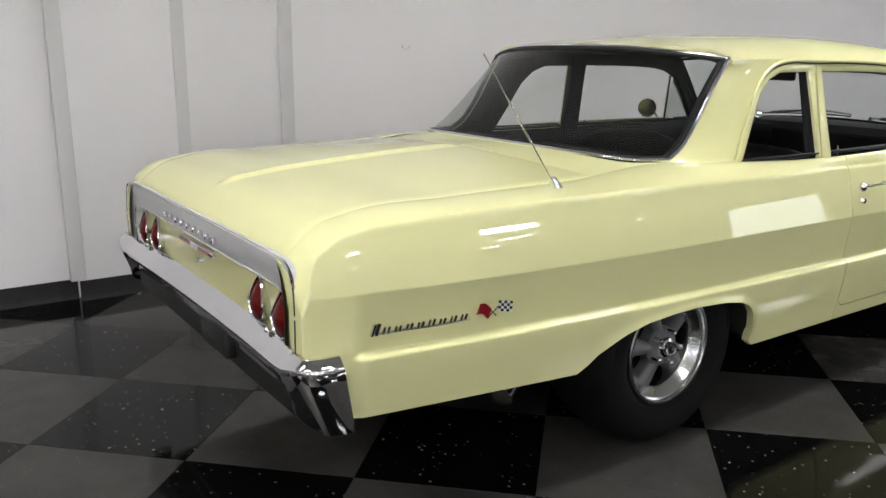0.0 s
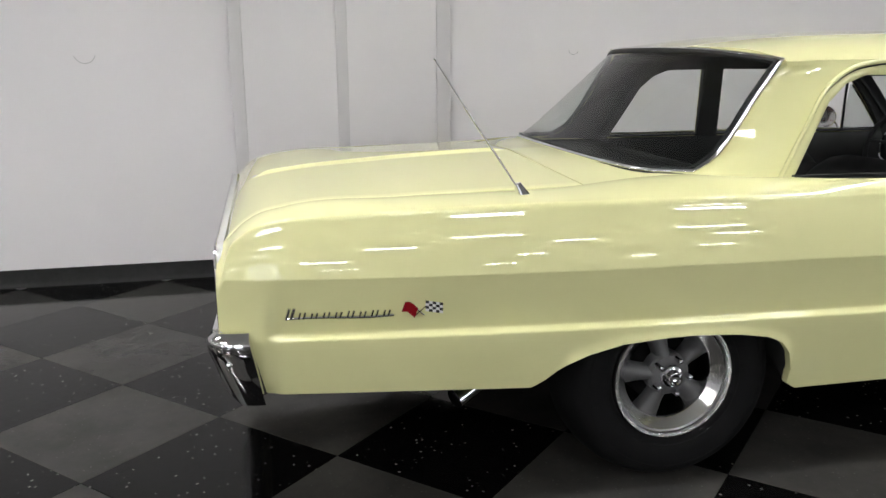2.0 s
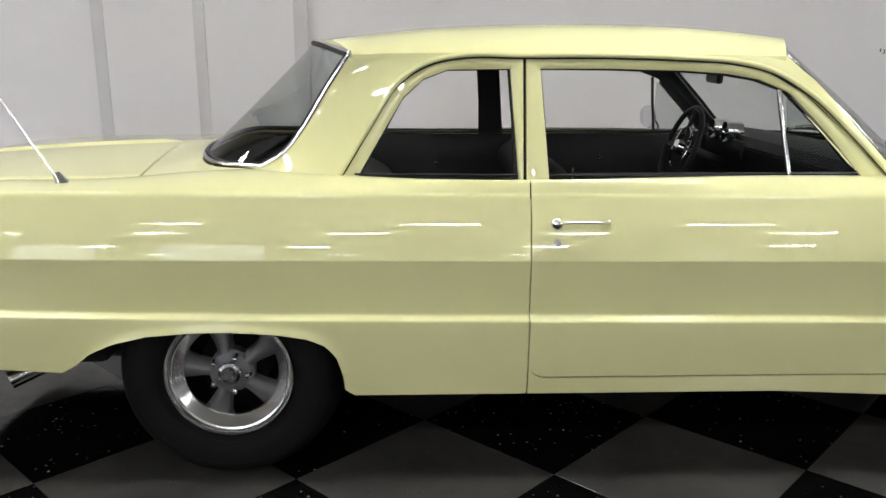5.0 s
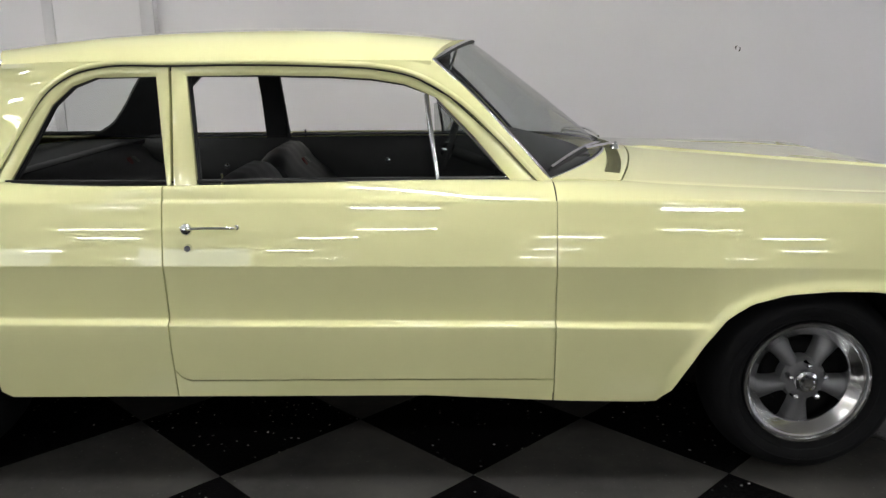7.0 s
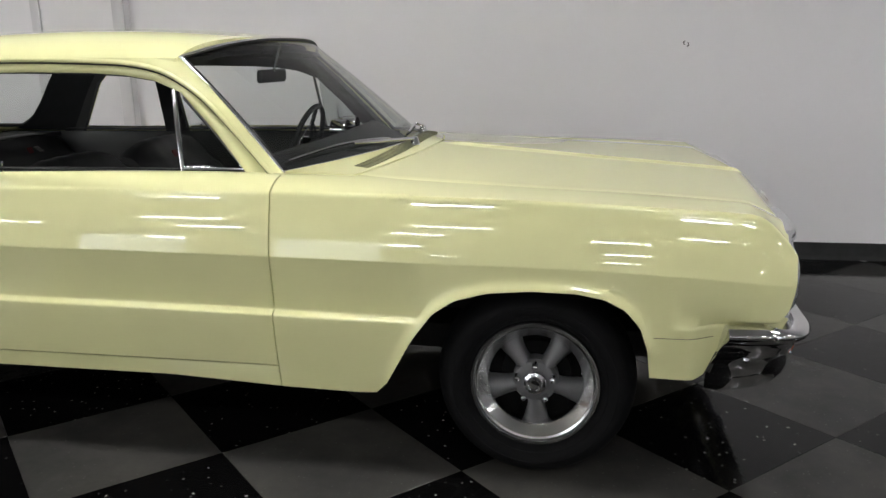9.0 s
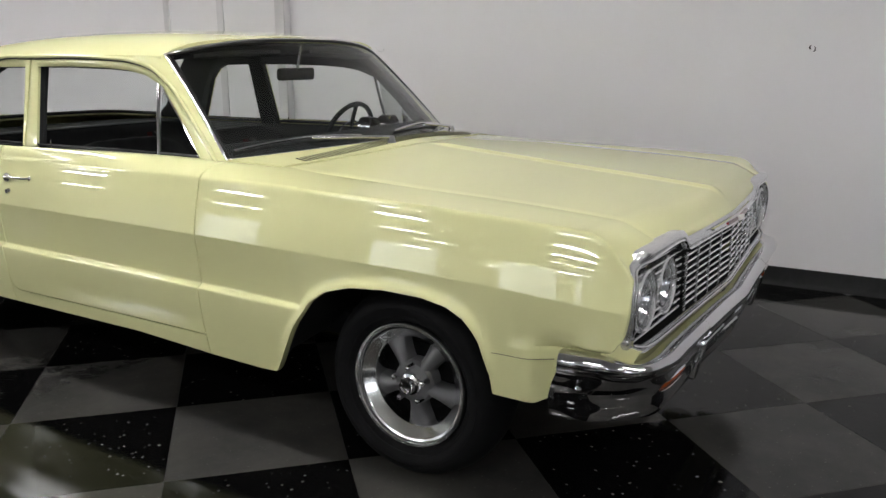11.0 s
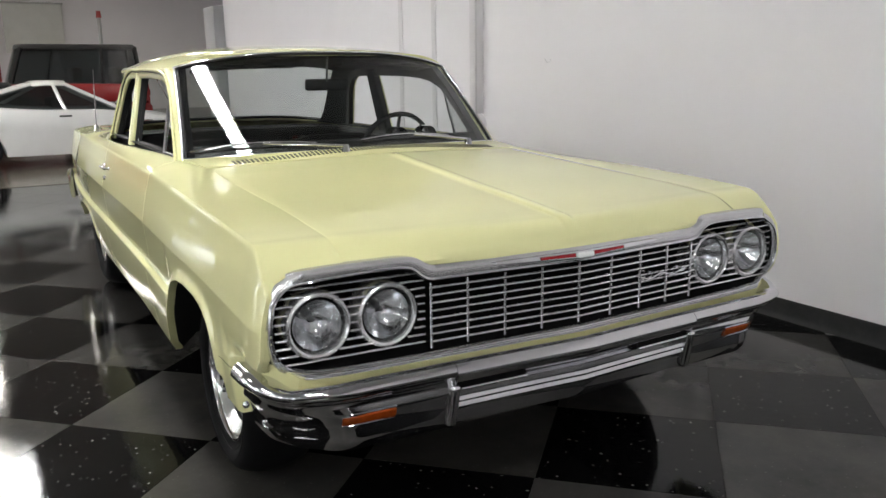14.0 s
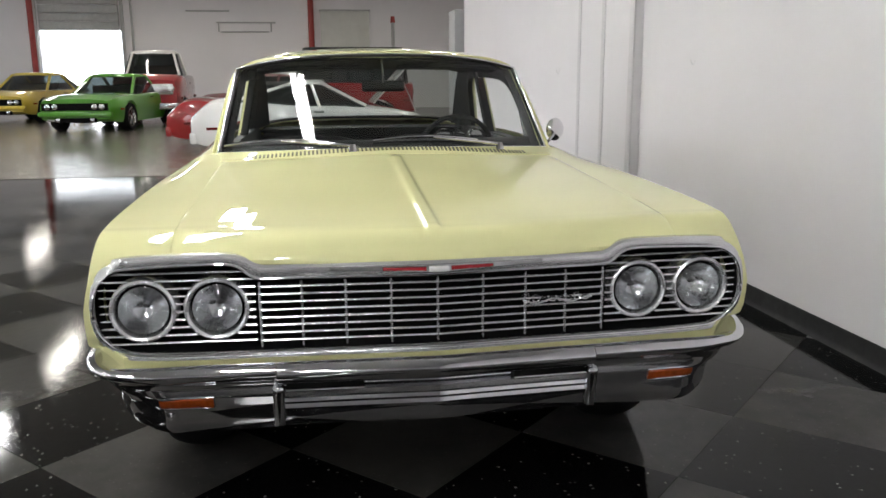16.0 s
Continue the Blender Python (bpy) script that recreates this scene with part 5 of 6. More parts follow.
for s in (-1, 1):
    # model script as a plain chrome ribbon with bars
    x0, x1, zb = -2.765, -2.485, 0.658
    tube("script_bar", [on_body(x, zb + 0.003 * math.sin(18 * x), s, 0.004) for x in np.linspace(x0, x1 + 0.03, 24)], 0.0035, CHROME, car, "plain chrome script ribbon", n=6)
    for k, x in enumerate(np.linspace(x0, x1, 9)):
        h = 0.034 if k == 0 else (0.020, 0.017, 0.018, 0.017, 0.019, 0.016, 0.018, 0.017)[k - 1]
        for dx in (0.0, 0.014):
            stroke = [on_body(x + dx + s * 0 + 0.3 * h * q, zb + h * q, s, 0.005) for q in (0.0, 0.5, 1.0)]
            tube("script_stroke", stroke, 0.0036 if k else 0.0055, CHROME, car, n=5)
    # crossed flags
    fl = new("flag_badge")
    fl.parent = car
    tagged(fl, "crossed flags badge, one red and one checkered")
    tube("staff", [on_body(-2.405, 0.690, s, 0.006), on_body(-2.365, 0.652, s, 0.006)], 0.002, CHROME, fl, n=5)
    tube("staff", [on_body(-2.350, 0.690, s, 0.006), on_body(-2.392, 0.652, s, 0.006)], 0.002, CHROME, fl, n=5)

    def flag(cx, cz, w, h, i, j, n):
        return on_body(cx - w / 2 + w * i / n + 0.010 * (j / n - 0.5), cz - h / 2 + h * j / n + 0.006 * math.sin(4 * i / n) - (0.016 * i / n) + 0.008, s, 0.008)

    g = np.array([[flag(-2.408, 0.673, 0.038, 0.030, i, j, 6) for j in range(7)] for i in range(7)])
    sheet("red_flag", g, (0, -s * 0.005, 0), RED_ENAMEL, fl, "red enamel flag")
    for par, mat in ((0, WHITE_ENAMEL), (1, BLACK)):
        vs, fs = [], []
        for i in range(5):
            for j in range(4):
                if (i + j) % 2 == par:
                    b0 = len(vs)
                    for a, c in ((0, 0), (1, 0), (1, 1), (0, 1)):
                        vs.append(on_body(-2.336 - 0.026 + 0.052 * (i + a) / 5, 0.676 - 0.017 + 0.034 * (j + c) / 4 + 0.010 * (1 - (i + a) / 5) - 0.004, s, 0.008))
                    fs.append(tuple(range(b0, b0 + 4)))
        build("checkered_flag", vs, fs, mat, fl, "black and white checkered flag", merge=False)
# grille script: plain chrome ribbon
tube("grille_script", [face_point(y, 0.688 + 0.006 * math.sin(60 * y), 0.006) for y in np.linspace(0.245, 0.455, 40)], 0.003, CHROME, car, "plain chrome grille script", n=6)
for y, h in ((0.255, 0.03), (0.285, 0.022), (0.31, 0.014), (0.335, 0.014), (0.36, 0.014), (0.385, 0.014), (0.41, 0.022), (0.435, 0.014)):
    lp = [face_point(y + 0.011 * math.cos(a), 0.688 + h * 0.4 + h * 0.5 * math.sin(a), 0.007) for a in np.linspace(0, 2 * np.pi, 10, endpoint=False)]
    tube("script_loop", lp, 0.0025, CHROME, car, n=5, closed=True)

# wipers and washer jets
for y0, y1, reach in ((-0.17, -0.74, 0.2), (0.50, -0.08, 0.2)):
    wp = new("wiper")
    wp.parent = car
    tagged(wp, "chrome windshield wiper at rest")
    bx, bz = float(ws_base(np.array(y0))[0]) + 0.045, float(ws_base(np.array(y0))[2]) + 0.012
    bm = bmesh.new()
    bmesh.ops.create_cone(bm, segments=14, radius1=0.020, radius2=0.012, depth=0.03, cap_ends=True, matrix=Matrix.Translation((bx, y0, bz)))
    part("pivot", bm, CHROME, wp)
    yy = np.linspace(y0, (y0 + y1) / 2 - 0.02, 8)
    b = ws_base(yy)
    tube("arm", np.stack([b[:, 0] + np.linspace(0.045, -0.020, 8), yy, b[:, 2] + np.linspace(0.020, 0.046, 8)], 1), 0.007, CHROME, wp, n=8)
    yy = np.linspace(y0 - 0.10, y1, 14)
    b = ws_base(yy) + np.stack([-0.025 * np.sin(np.linspace(0.3, 2.8, 14)), 0 * yy, 0.012 * np.sin(np.linspace(0.3, 2.8, 14))], 1)
    tube("blade", np.stack([b[:, 0] - 0.010, yy, b[:, 2] + 0.022 - 0.006 * np.cos(np.linspace(-1.4, 1.4, 14))], 1), 0.004, SEAL, wp, n=6)
    tube("blade_holder", np.stack([b[:, 0] - 0.004, yy, b[:, 2] + 0.030 + 0.008 * np.cos(np.linspace(-1.4, 1.4, 14))], 1), 0.005, CHROME, wp, n=6)

# mirrors
rm = new("rear_view_mirror")
rm.parent = car
tagged(rm, "black-backed rear view mirror on a chrome stem")
mp = box_bm(-0.014, 0.014, -0.108, 0.108, -0.028, 0.028, 0.0135, 4)
o = part("mirror_shell", mp, BLACK, rm)
o.matrix_basis = pose(0.325, 0.02, 1.284, 0, 4, -8)
tube("stem", resample([(0.375, 0.01, 1.415), (0.365, 0.012, 1.385), (0.335, 0.018, 1.300)], 10), 0.006, CHROME, rm, n=8)
sm = new("side_mirror")
sm.parent = car
tagged(sm, "round chrome side mirror on the door")
vv, ff = lathe([(0.0, 0.03), (0.03, 0.026), (0.052, 0.012), (0.060, 0.0), (0.058, -0.004), (0.0, -0.002)], 32)
ca, sa = math.cos(radians(26)), math.sin(radians(26))
build("mirror_head", [(d * ca + a * -sa + 0.315, d * sa + a * ca + 0.925, b + 1.052) for a, d, b in vv], ff, CHROME, sm)
tube("stem", resample([(0.33, 0.925, 1.045), (0.36, 0.90, 1.02), (0.36, 0.86, 0.975)], 8), 0.007, CHROME, sm, n=8)

# cabin
dash = np.array([[(x, y, z) for x, z in ((0.91, 0.985), (0.86, 1.008), (0.74, 1.033), (0.60, 1.036), (0.545, 1.02), (0.53, 0.98), (0.56, 0.86), (0.60, 0.70))] for y in np.linspace(-0.74, 0.74, 21)])
dash[..., 0] -= (0.29 * (np.abs(np.linspace(-1, 1, 21)) ** 2))[:, None] * np.clip((dash[..., 0] - 0.56) / 0.32, 0, 1)
sheet("dashboard", dash, (0, 0, -0.01), VINYL, car, "black padded dashboard")
for y in (0.30, 0.46):
    vv, ff = lathe([(0.0, 0.0), (0.038, 0.0), (0.046, -0.012), (0.048, 0.01), (0.046, 0.06)], 24)
    build("gauge_pod", [(0.505 + d, y + a, 1.03 + b) for a, d, b in vv], ff, CHROME, car, "chrome ringed gauge pod")
box("instrument_panel", 0.515, 0.535, 0.16, 0.60, 0.92, 1.0, BLACK, car, "black instrument panel", bevel=0.006)
sw = new("steering_wheel")
sw.parent = car
tagged(sw, "black two-spoke steering wheel with chrome horn ring")
rot = Matrix.Rotation(radians(-70), 3, "Y")
cen = Vector((0.325, 0.39, 0.952))


def wheel_ring(r, off=0.0, n=48):
    return [tuple(cen + rot @ Vector((r * math.cos(a), r * math.sin(a), off))) for a in np.linspace(0, 2 * np.pi, n, endpoint=False)]


tube("wheel_rim", wheel_ring(0.190), 0.0125, VINYL, sw, n=8, closed=True)
tube("horn_ring", wheel_ring(0.10, 0.0, 32), 0.005, CHROME, sw, n=6, closed=True)
for a in (90, 270, 0):
    e = cen + rot @ Vector((0.19 * math.cos(radians(a)), 0.19 * math.sin(radians(a)), 0))
    tube("wheel_spoke", [tuple(cen + rot @ Vector((0, 0, -0.02))), tuple((cen + e) / 2), tuple(e)], 0.010, VINYL, sw, n=6)
bm = bmesh.new()
bmesh.ops.create_cone(bm, segments=24, radius1=0.045, radius2=0.03, depth=0.05, cap_ends=True, matrix=Matrix.Translation(cen) @ Matrix.Rotation(radians(-70), 4, "Y"))
part("hub", bm, CHROME, sw)
tube("steering_column", [tuple(cen + rot @ Vector((0, 0, -0.01))), tuple(cen + rot @ Vector((0, 0, -0.12))), tuple(cen + rot @ Vector((0, 0, -0.24)))], 0.026, VINYL, sw, n=12)


def bench(name, xb, zc, zt, lean, depth, label, backs=((-0.70, 0.70),), round_off=0.14):
    ob = new(name)
    ob.parent = car
    tagged(ob, label)
    back = [(xb + lean + 0.02, zc - 0.05), (xb + lean + 0.03, zc + 0.12), (xb + 0.05, zt - 0.06), (xb + 0.02, zt - 0.01), (xb - 0.03, zt), (xb - 0.08, zt - 0.03), (xb - 0.08 + lean, zc - 0.05)]
    pad = [(xb + lean, zc - 0.16), (xb + lean, zc), (xb + lean + depth * 0.5, zc + 0.02), (xb + lean + depth * 0.92, zc + 0.01), (xb + lean + depth, zc - 0.03), (xb + lean + depth - 0.02, zc - 0.16)]
    for nm, prof, (y0, y1) in [("backrest", back, b) for b in backs] + [("cushion", pad, (-0.70, 0.70))]:
        ys = np.linspace(y0, y1, 29)
        edge = 1 - np.abs(np.linspace(-1, 1, 29)) ** (8 if y1 - y0 > 1 else 4)
        pr = resample(prof, 22)
        g = np.array([[(x, y, zc - 0.05 + (z - zc + 0.05) * (1 - round_off + round_off * e) if z > zc else z) for x, z in pr] for y, e in zip(ys, edge)])
        g[..., 2] += 0.0015 * np.cos(ys * 60)[:, None] * (g[..., 2] > zc)
        build(nm, g.reshape(-1, 3), grid_faces(29, 22, 0, False, True) + [tuple(range(22)), tuple(range(28 * 22, 29 * 22))], VINYL, ob, "black pleated vinyl", smooth=50)
    # small stitched pair of flags on each backrest
    for y0, y1 in backs if len(backs) > 1 else ((-0.60, -0.20), (0.20, 0.60)):
        for dy, mat in ((-0.024, RED_THREAD), (0.024, PALE_THREAD)):
            c = (y0 + y1) / 2 + dy
            patch = np.array([[(xb + 0.050 + 0.004 * i + lean * 0.05 * i, c + 0.017 * (j - 1) + 0.009 * i * np.sign(dy), zt - 0.066 - 0.015 * i) for j in range(3)] for i in range(3)])
            sheet("stitched_flag", patch, (0.010, 0, 0.004), mat, ob, "small stitched flag emblem")
    return ob


bench("front_seat", -0.40, 0.68, 0.990, 0.14, 0.52, "black vinyl front seat with two stitched backrests", ((-0.69, -0.045), (0.045, 0.69)), 0.17)
bench("rear_seat", -1.22, 0.70, 0.995, 0.16, 0.48, "black vinyl rear bench seat")
shelf = between(np.stack([RG_BASE(np.abs(u) * 0.64) + 0.02, u * 0.66, np.full(41, 0.985)], 1), np.stack([np.full(41, -1.20), u * 0.70, np.full(41, 0.985)], 1), 4)
sheet("package_shelf", shelf, (0, 0, -0.02), CLOTH, car, "black rear package shelf")
box("cabin_floor", -1.3, 0.98, -0.78, 0.78, 0.41, 0.44, CLOTH, car, "black carpet")
box("firewall", 0.66, 0.70, -0.76, 0.76, 0.40, 0.98, UNDER, car)
box("trunk_wall", -1.52, -1.48, -0.70, 0.70, 0.42, 0.985, UNDER, car)
for s in (-1, 1):
    p = np.array([[(x, s * (0.752 - 0.01 * k), z) for k, z in enumerate((0.982, 0.96, 0.90, 0.70, 0.44))] for x in np.linspace(-1.60, 0.62, 24)])
    sheet("door_card", p, (0, -s * 0.015, 0), VINYL, car, "black vinyl door trim")
    sheet("sill_top", np.array([[(x, s * 0.735, float(TOP_Z_IN(x)) - 0.003), (x, s * 0.776, float(TOP_Z_IN(x)) - 0.001)] for x in np.linspace(-1.20, 0.60, 13)]), (0, 0, -0.008), VINYL, car)
    for x, z in ((0.02, 0.86), (-0.80, 0.84)):
        bm = bmesh.new()
        bmesh.ops.create_uvsphere(bm, u_segments=12, v_segments=8, radius=0.018, matrix=Matrix.Translation((x, s * 0.722, z)))
        part("window_crank", bm, CHROME, car, "chrome window crank knob")
    tube("lock_button", [(-0.40, s * 0.765, 0.98), (-0.40, s * 0.765, 1.0), (-0.40, s * 0.765, 1.018)], 0.004, CHROME, car, n=6)
for s in (-1, 1):
    g = np.array([[(0.345 - 0.18 * t + 0.0 * q, s * (0.10 + 0.50 * q), 1.392 - 0.012 * t - 0.02 * q**3) for q in np.linspace(0, 1, 8)] for t in np.linspace(0, 1, 5)])
    sheet("sun_visor", g, (0, 0, -0.014), CLOTH, car, "black sun visor")

# ---- the hall behind: parked cars and fixtures ----
HALL_GLASS = glass("tinted_car_glass", (0.20, 0.23, 0.235), 1.6)


def car_paint(name, col, rough=0.3):
    return material(name, col, rough, 0, 0.03, 3, coat=1.0)


def parked_car(label, mat, pose_m, L, W, deck, low, roof, H, wheels, wr, top_mat=None, rear_mat=None, face="bumper", group=""):
    """A parked car, x ahead, its middle at the origin. deck: knots of the body's upper line; roof: x of rear base, rear top, front top, front base."""
    ob = thing("car", label, "car", group)
    top_mat = top_mat or mat
    z_deck = hermite([k[0] for k in deck], [k[1] for k in deck])
    xs = np.linspace(-L / 2, L / 2, 41)
    q = np.abs(xs) / (L / 2)
    wide = W / 2 * (1 - 0.10 * q**4 - 0.05 * q**12)
    g = []
    for x, w in zip(xs, wide):
        z1 = float(z_deck(x))
        e = 0.10 * (abs(x) / (L / 2)) ** 10
        arch = 0.0
        for wx in wheels:
            d = abs(x - wx)
            if d < wr * 1.12:
                arch = max(arch, math.sqrt((wr * 1.12) ** 2 - d * d) + wr - low)
        z0 = low + e + arch
        row = [(x, 0.0, z0), (x, w * 0.93, z0), (x, w * 0.97, max(low + 0.10, z0 + 0.004)), (x, w, max(low + (z1 - low) * 0.55, z0 + 0.02)), (x, w * 0.985, max(z1 - 0.12, z0 + 0.03)), (x, w * 0.94, z1 - 0.03), (x, w * 0.80, z1 + 0.005), (x, w * 0.4, z1 + 0.025), (x, 0, z1 + 0.03)]
        g.append(row + [(a, -b, c) for a, b, c in row[-2:0:-1]])
    g = np.array(g)
    n = g.shape[1]
    build("body", g.reshape(-1, 3), grid_faces(41, n, 0, False, True) + [tuple(range(n)), tuple(range(40 * n, 41 * n))], mat, ob, smooth=38)
    a, b, c, d = roof
    wb, wt = W / 2 * 0.86, W / 2 * 0.66

    def ring(t):
        """The cabin's outline at a share t of its height."""
        z = float(z_deck(0)) + (H - float(z_deck(0))) * t
        x0, x1, w = a + (b - a) * t, d + (c - d) * t, wb + (wt - wb) * t
        k = 0.10 * W
        return [(x0 + k * 0.25, -w * 0.75, z), (x0, 0, z + 0.0), (x0 + k * 0.25, w * 0.75, z), (x0 + k, w, z), ((x0 + x1) / 2, w * 1.03, z), (x1 - k, w, z), (x1 - k * 0.3, w * 0.75, z), (x1, 0, z), (x1 - k * 0.3, -w * 0.75, z), (x1 - k, -w, z), ((x0 + x1) / 2, -w * 1.03, z), (x0 + k, -w, z)]

    v = np.array([ring(t) for t in (-0.12, 0.5, 0.93)])
    build("window", v.reshape(-1, 3), grid_faces(3, 12, 0, False, True), HALL_GLASS, ob, "dark window glass", smooth=40)
    v = np.array([ring(0.90), ring(0.97), [(x * 0.97, y * 0.86, z + 0.035) for x, y, z in ring(1.0)], [(x * 0.8, y * 0.3, z + 0.05) for x, y, z in ring(1.0)]])
    build("roof", v.reshape(-1, 3), grid_faces(4, 12, 0, False, True) + [tuple(range(36, 48))], top_mat, ob, smooth=45)
    lo, hi = np.array(ring(-0.1)), np.array(ring(0.95))
    for k in (2, 4, 6, 8, 10, 0):
        if k in (4, 10):
            p0, p1 = lo[k] * 0.6 + lo[k - 1] * 0.4, hi[k] * 0.6 + hi[k - 1] * 0.4
        else:
            p0, p1 = (lo[k] + lo[k + 1]) / 2 if k in (2, 8) else (lo[k] + lo[k - 1]) / 2, (hi[k] + hi[k + 1]) / 2 if k in (2, 8) else (hi[k] + hi[k - 1]) / 2
        tube("roof_pillar", [p0, (p0 + p1) / 2, p1], 0.03 if k in (4, 10) else 0.045, top_mat, ob, n=6)
    zd = float(z_deck(0))
    for xf in ((b + c) / 2 + 0.12, (b + c) / 2 - 0.75):
        if xf > a + 0.15:
            part("seat", box_bm(xf - 0.12, xf + 0.06, -W * 0.34, W * 0.34, zd - 0.05, zd + (H - zd) * 0.42, 0.05, 3), BLACK, ob, "dark seat back")
    for wx in wheels:
        for s in (-1, 1):
            w = new("wheel")
            w.parent = ob
            vv, ff = lathe([(wr * 0.66, 0.0), (wr * 0.72, -0.012), (wr * 0.93, -0.016), (wr, 0.02), (wr, 0.20), (wr * 0.6, 0.2)], 40)
            build("tyre", vv, ff, RUBBER, w, "black tyre", smooth=50)
            vv, ff = lathe([(wr * 0.67, -0.004), (wr * 0.62, -0.010), (wr * 0.58, 0.03), (wr * 0.56, 0.12)], 40)
            build("rim", vv, ff, ALU, w, "bright alloy rim", smooth=40)
            vv, ff = lathe([(0, 0.06), (wr * 0.58, 0.07)], 24)
            build("brake_disc", vv, ff, UNDER, w)
            for k in range(5):
                an = k * 2 * math.pi / 5 + 0.3
                r0, r1 = 0.0, wr * 0.60
                pts = [(r * math.cos(an), 0.02, r * math.sin(an)) for r in (r0, (r0 + r1) / 2, r1)]
                tube("spoke", pts, [0.04, 0.028, 0.034], ALU, w, n=6)
            w.matrix_basis = pose(wx, s * (-W / 2 + 0.02) if s > 0 else W / 2 - 0.02, wr, 0, 0, 0 if s > 0 else 180)
    zf, zr = float(z_deck(L / 2)), float(z_deck(-L / 2))
    hw = W / 2 * 0.84
    if face == "muscle":
        box("grille", L / 2 - 0.03, L / 2 + 0.025, -hw * 0.97, hw * 0.97, zf - 0.24, zf - 0.07, SHELL, ob, "black grille", bevel=0.01)
        box("front_bumper", L / 2 - 0.05, L / 2 + 0.07, -hw * 1.08, hw * 1.08, low + 0.16, low + 0.27, mat, ob, bevel=0.03)
        box("lower_opening", L / 2 - 0.04, L / 2 + 0.02, -hw * 0.6, hw * 0.6, low + 0.02, low + 0.13, SHELL, ob)
        for s in (-1, 1):
            for y in (0.80, 0.58):
                vv, ff = lathe([(0.0, -0.02), (0.05, -0.015), (0.07, 0.0), (0.08, 0.03)], 20)
                build("headlamp", [(L / 2 + 0.03 - dd, s * y * hw + aa, zf - 0.155 + bb) for aa, dd, bb in vv], ff, LAMP_BOWL, ob, "round headlamp")
            box("fog_lamp", L / 2 + 0.0, L / 2 + 0.05, s * hw * 0.5 - 0.05, s * hw * 0.5 + 0.05, low + 0.03, low + 0.13, LAMP_BOWL, ob, bevel=0.015)
    elif face == "truck":
        box("grille", L / 2 - 0.03, L / 2 + 0.03, -hw * 0.9, hw * 0.9, zf - 0.38, zf - 0.08, ALU, ob, "bright truck grille", bevel=0.02)
        box("front_bumper", L / 2 - 0.05, L / 2 + 0.12, -hw * 1.1, hw * 1.1, low + 0.02, low + 0.20, CHROME, ob, "chrome bumper", bevel=0.03)
        for s in (-1, 1):
            vv, ff = lathe([(0.0, -0.02), (0.07, -0.01), (0.10, 0.03)], 20)
            build("headlamp", [(L / 2 + 0.03 - dd, s * 0.82 * hw + aa, zf - 0.22 + bb) for aa, dd, bb in vv], ff, LAMP_BOWL, ob, "round headlamp")
    else:
        box("front_bumper", L / 2 - 0.06, L / 2 + 0.04, -hw, hw, low + 0.08, low + 0.26, mat, ob, bevel=0.04)
    box("rear_bumper", -L / 2 - 0.04, -L / 2 + 0.08, -hw * 1.05, hw * 1.05, low + 0.06, low + 0.26, rear_mat or mat, ob, bevel=0.04)
    for s in (-1, 1):
        box("tail_lamp", -L / 2 - 0.03, -L / 2 + 0.10, s * hw * 0.72 - 0.16, s * hw * 0.72 + 0.16, zr - 0.26, zr - 0.12, RED_LENS, ob, "red tail lamp", bevel=0.02)
        box("door_handle", -L * 0.02, L * 0.02, s * (W / 2 - 0.012), s * (W / 2 + 0.008), 0.5 * (low + float(z_deck(0))) + 0.22, 0.5 * (low + float(z_deck(0))) + 0.245, BLACK, ob)
        for x in (wheels[0] - wr - 0.25, wheels[1] + wr + 0.15):
            box("side_marker", x - 0.09, x + 0.09, s * (W / 2 * 0.93 - 0.01), s * (W / 2 * 0.955 + 0.012), low + 0.30, low + 0.345, RED_LENS if x < 0 else AMBER, ob)
    ob.matrix_basis = pose_m
    return ob


WHITE_PAINT = car_paint("white_car_paint", (0.78, 0.78, 0.77))
RED_PAINT = car_paint("red_car_paint", (0.30, 0.008, 0.010))
GREEN_PAINT = car_paint("green_car_paint", (0.06, 0.24, 0.012))
GOLD_PAINT = car_paint("yellow_car_paint", (0.55, 0.42, 0.05))
BLACK_TOP = material("black_soft_top", (0.010, 0.010, 0.011), 0.8, 0, 0.2, 8, fine=0.3, fine_scale=250)
CREAM_PAINT = car_paint("white_roof_paint", (0.75, 0.75, 0.72))

coupe = parked_car("white hatchback sports coupe with its hood open", WHITE_PAINT, pose(-10.38, -0.28, 0.004, 0, 0, 90), 4.25, 1.76, [(-2.12, 0.70), (-1.9, 0.90), (-1.2, 0.95), (-0.3, 0.90), (0.5, 0.88), (1.2, 0.80), (1.8, 0.66), (2.12, 0.52)], 0.20, (-1.75, -0.45, 0.12, 0.85), 1.27, (-1.21, 1.19), 0.315)
hood_pts = between(np.array([(0.95, y, 0.90) for y in np.linspace(-0.68, 0.68, 9)]), np.array([(1.62, y, 1.60) for y in np.linspace(-0.62, 0.62, 9)]), 5)
hd = sheet("open_hood", hood_pts, (-0.02, 0, 0.015), WHITE_PAINT, coupe, "raised white hood")
tube("hood_prop", [(1.7, -0.5, 0.75), (1.55, -0.5, 1.1), (1.42, -0.5, 1.38)], 0.012, ALU, coupe, n=6)
ROADSTER = [(-2.25, 0.66), (-2.0, 0.88), (-1.3, 0.93), (-0.3, 0.86), (0.6, 0.86), (1.5, 0.84), (2.0, 0.72), (2.25, 0.55)]
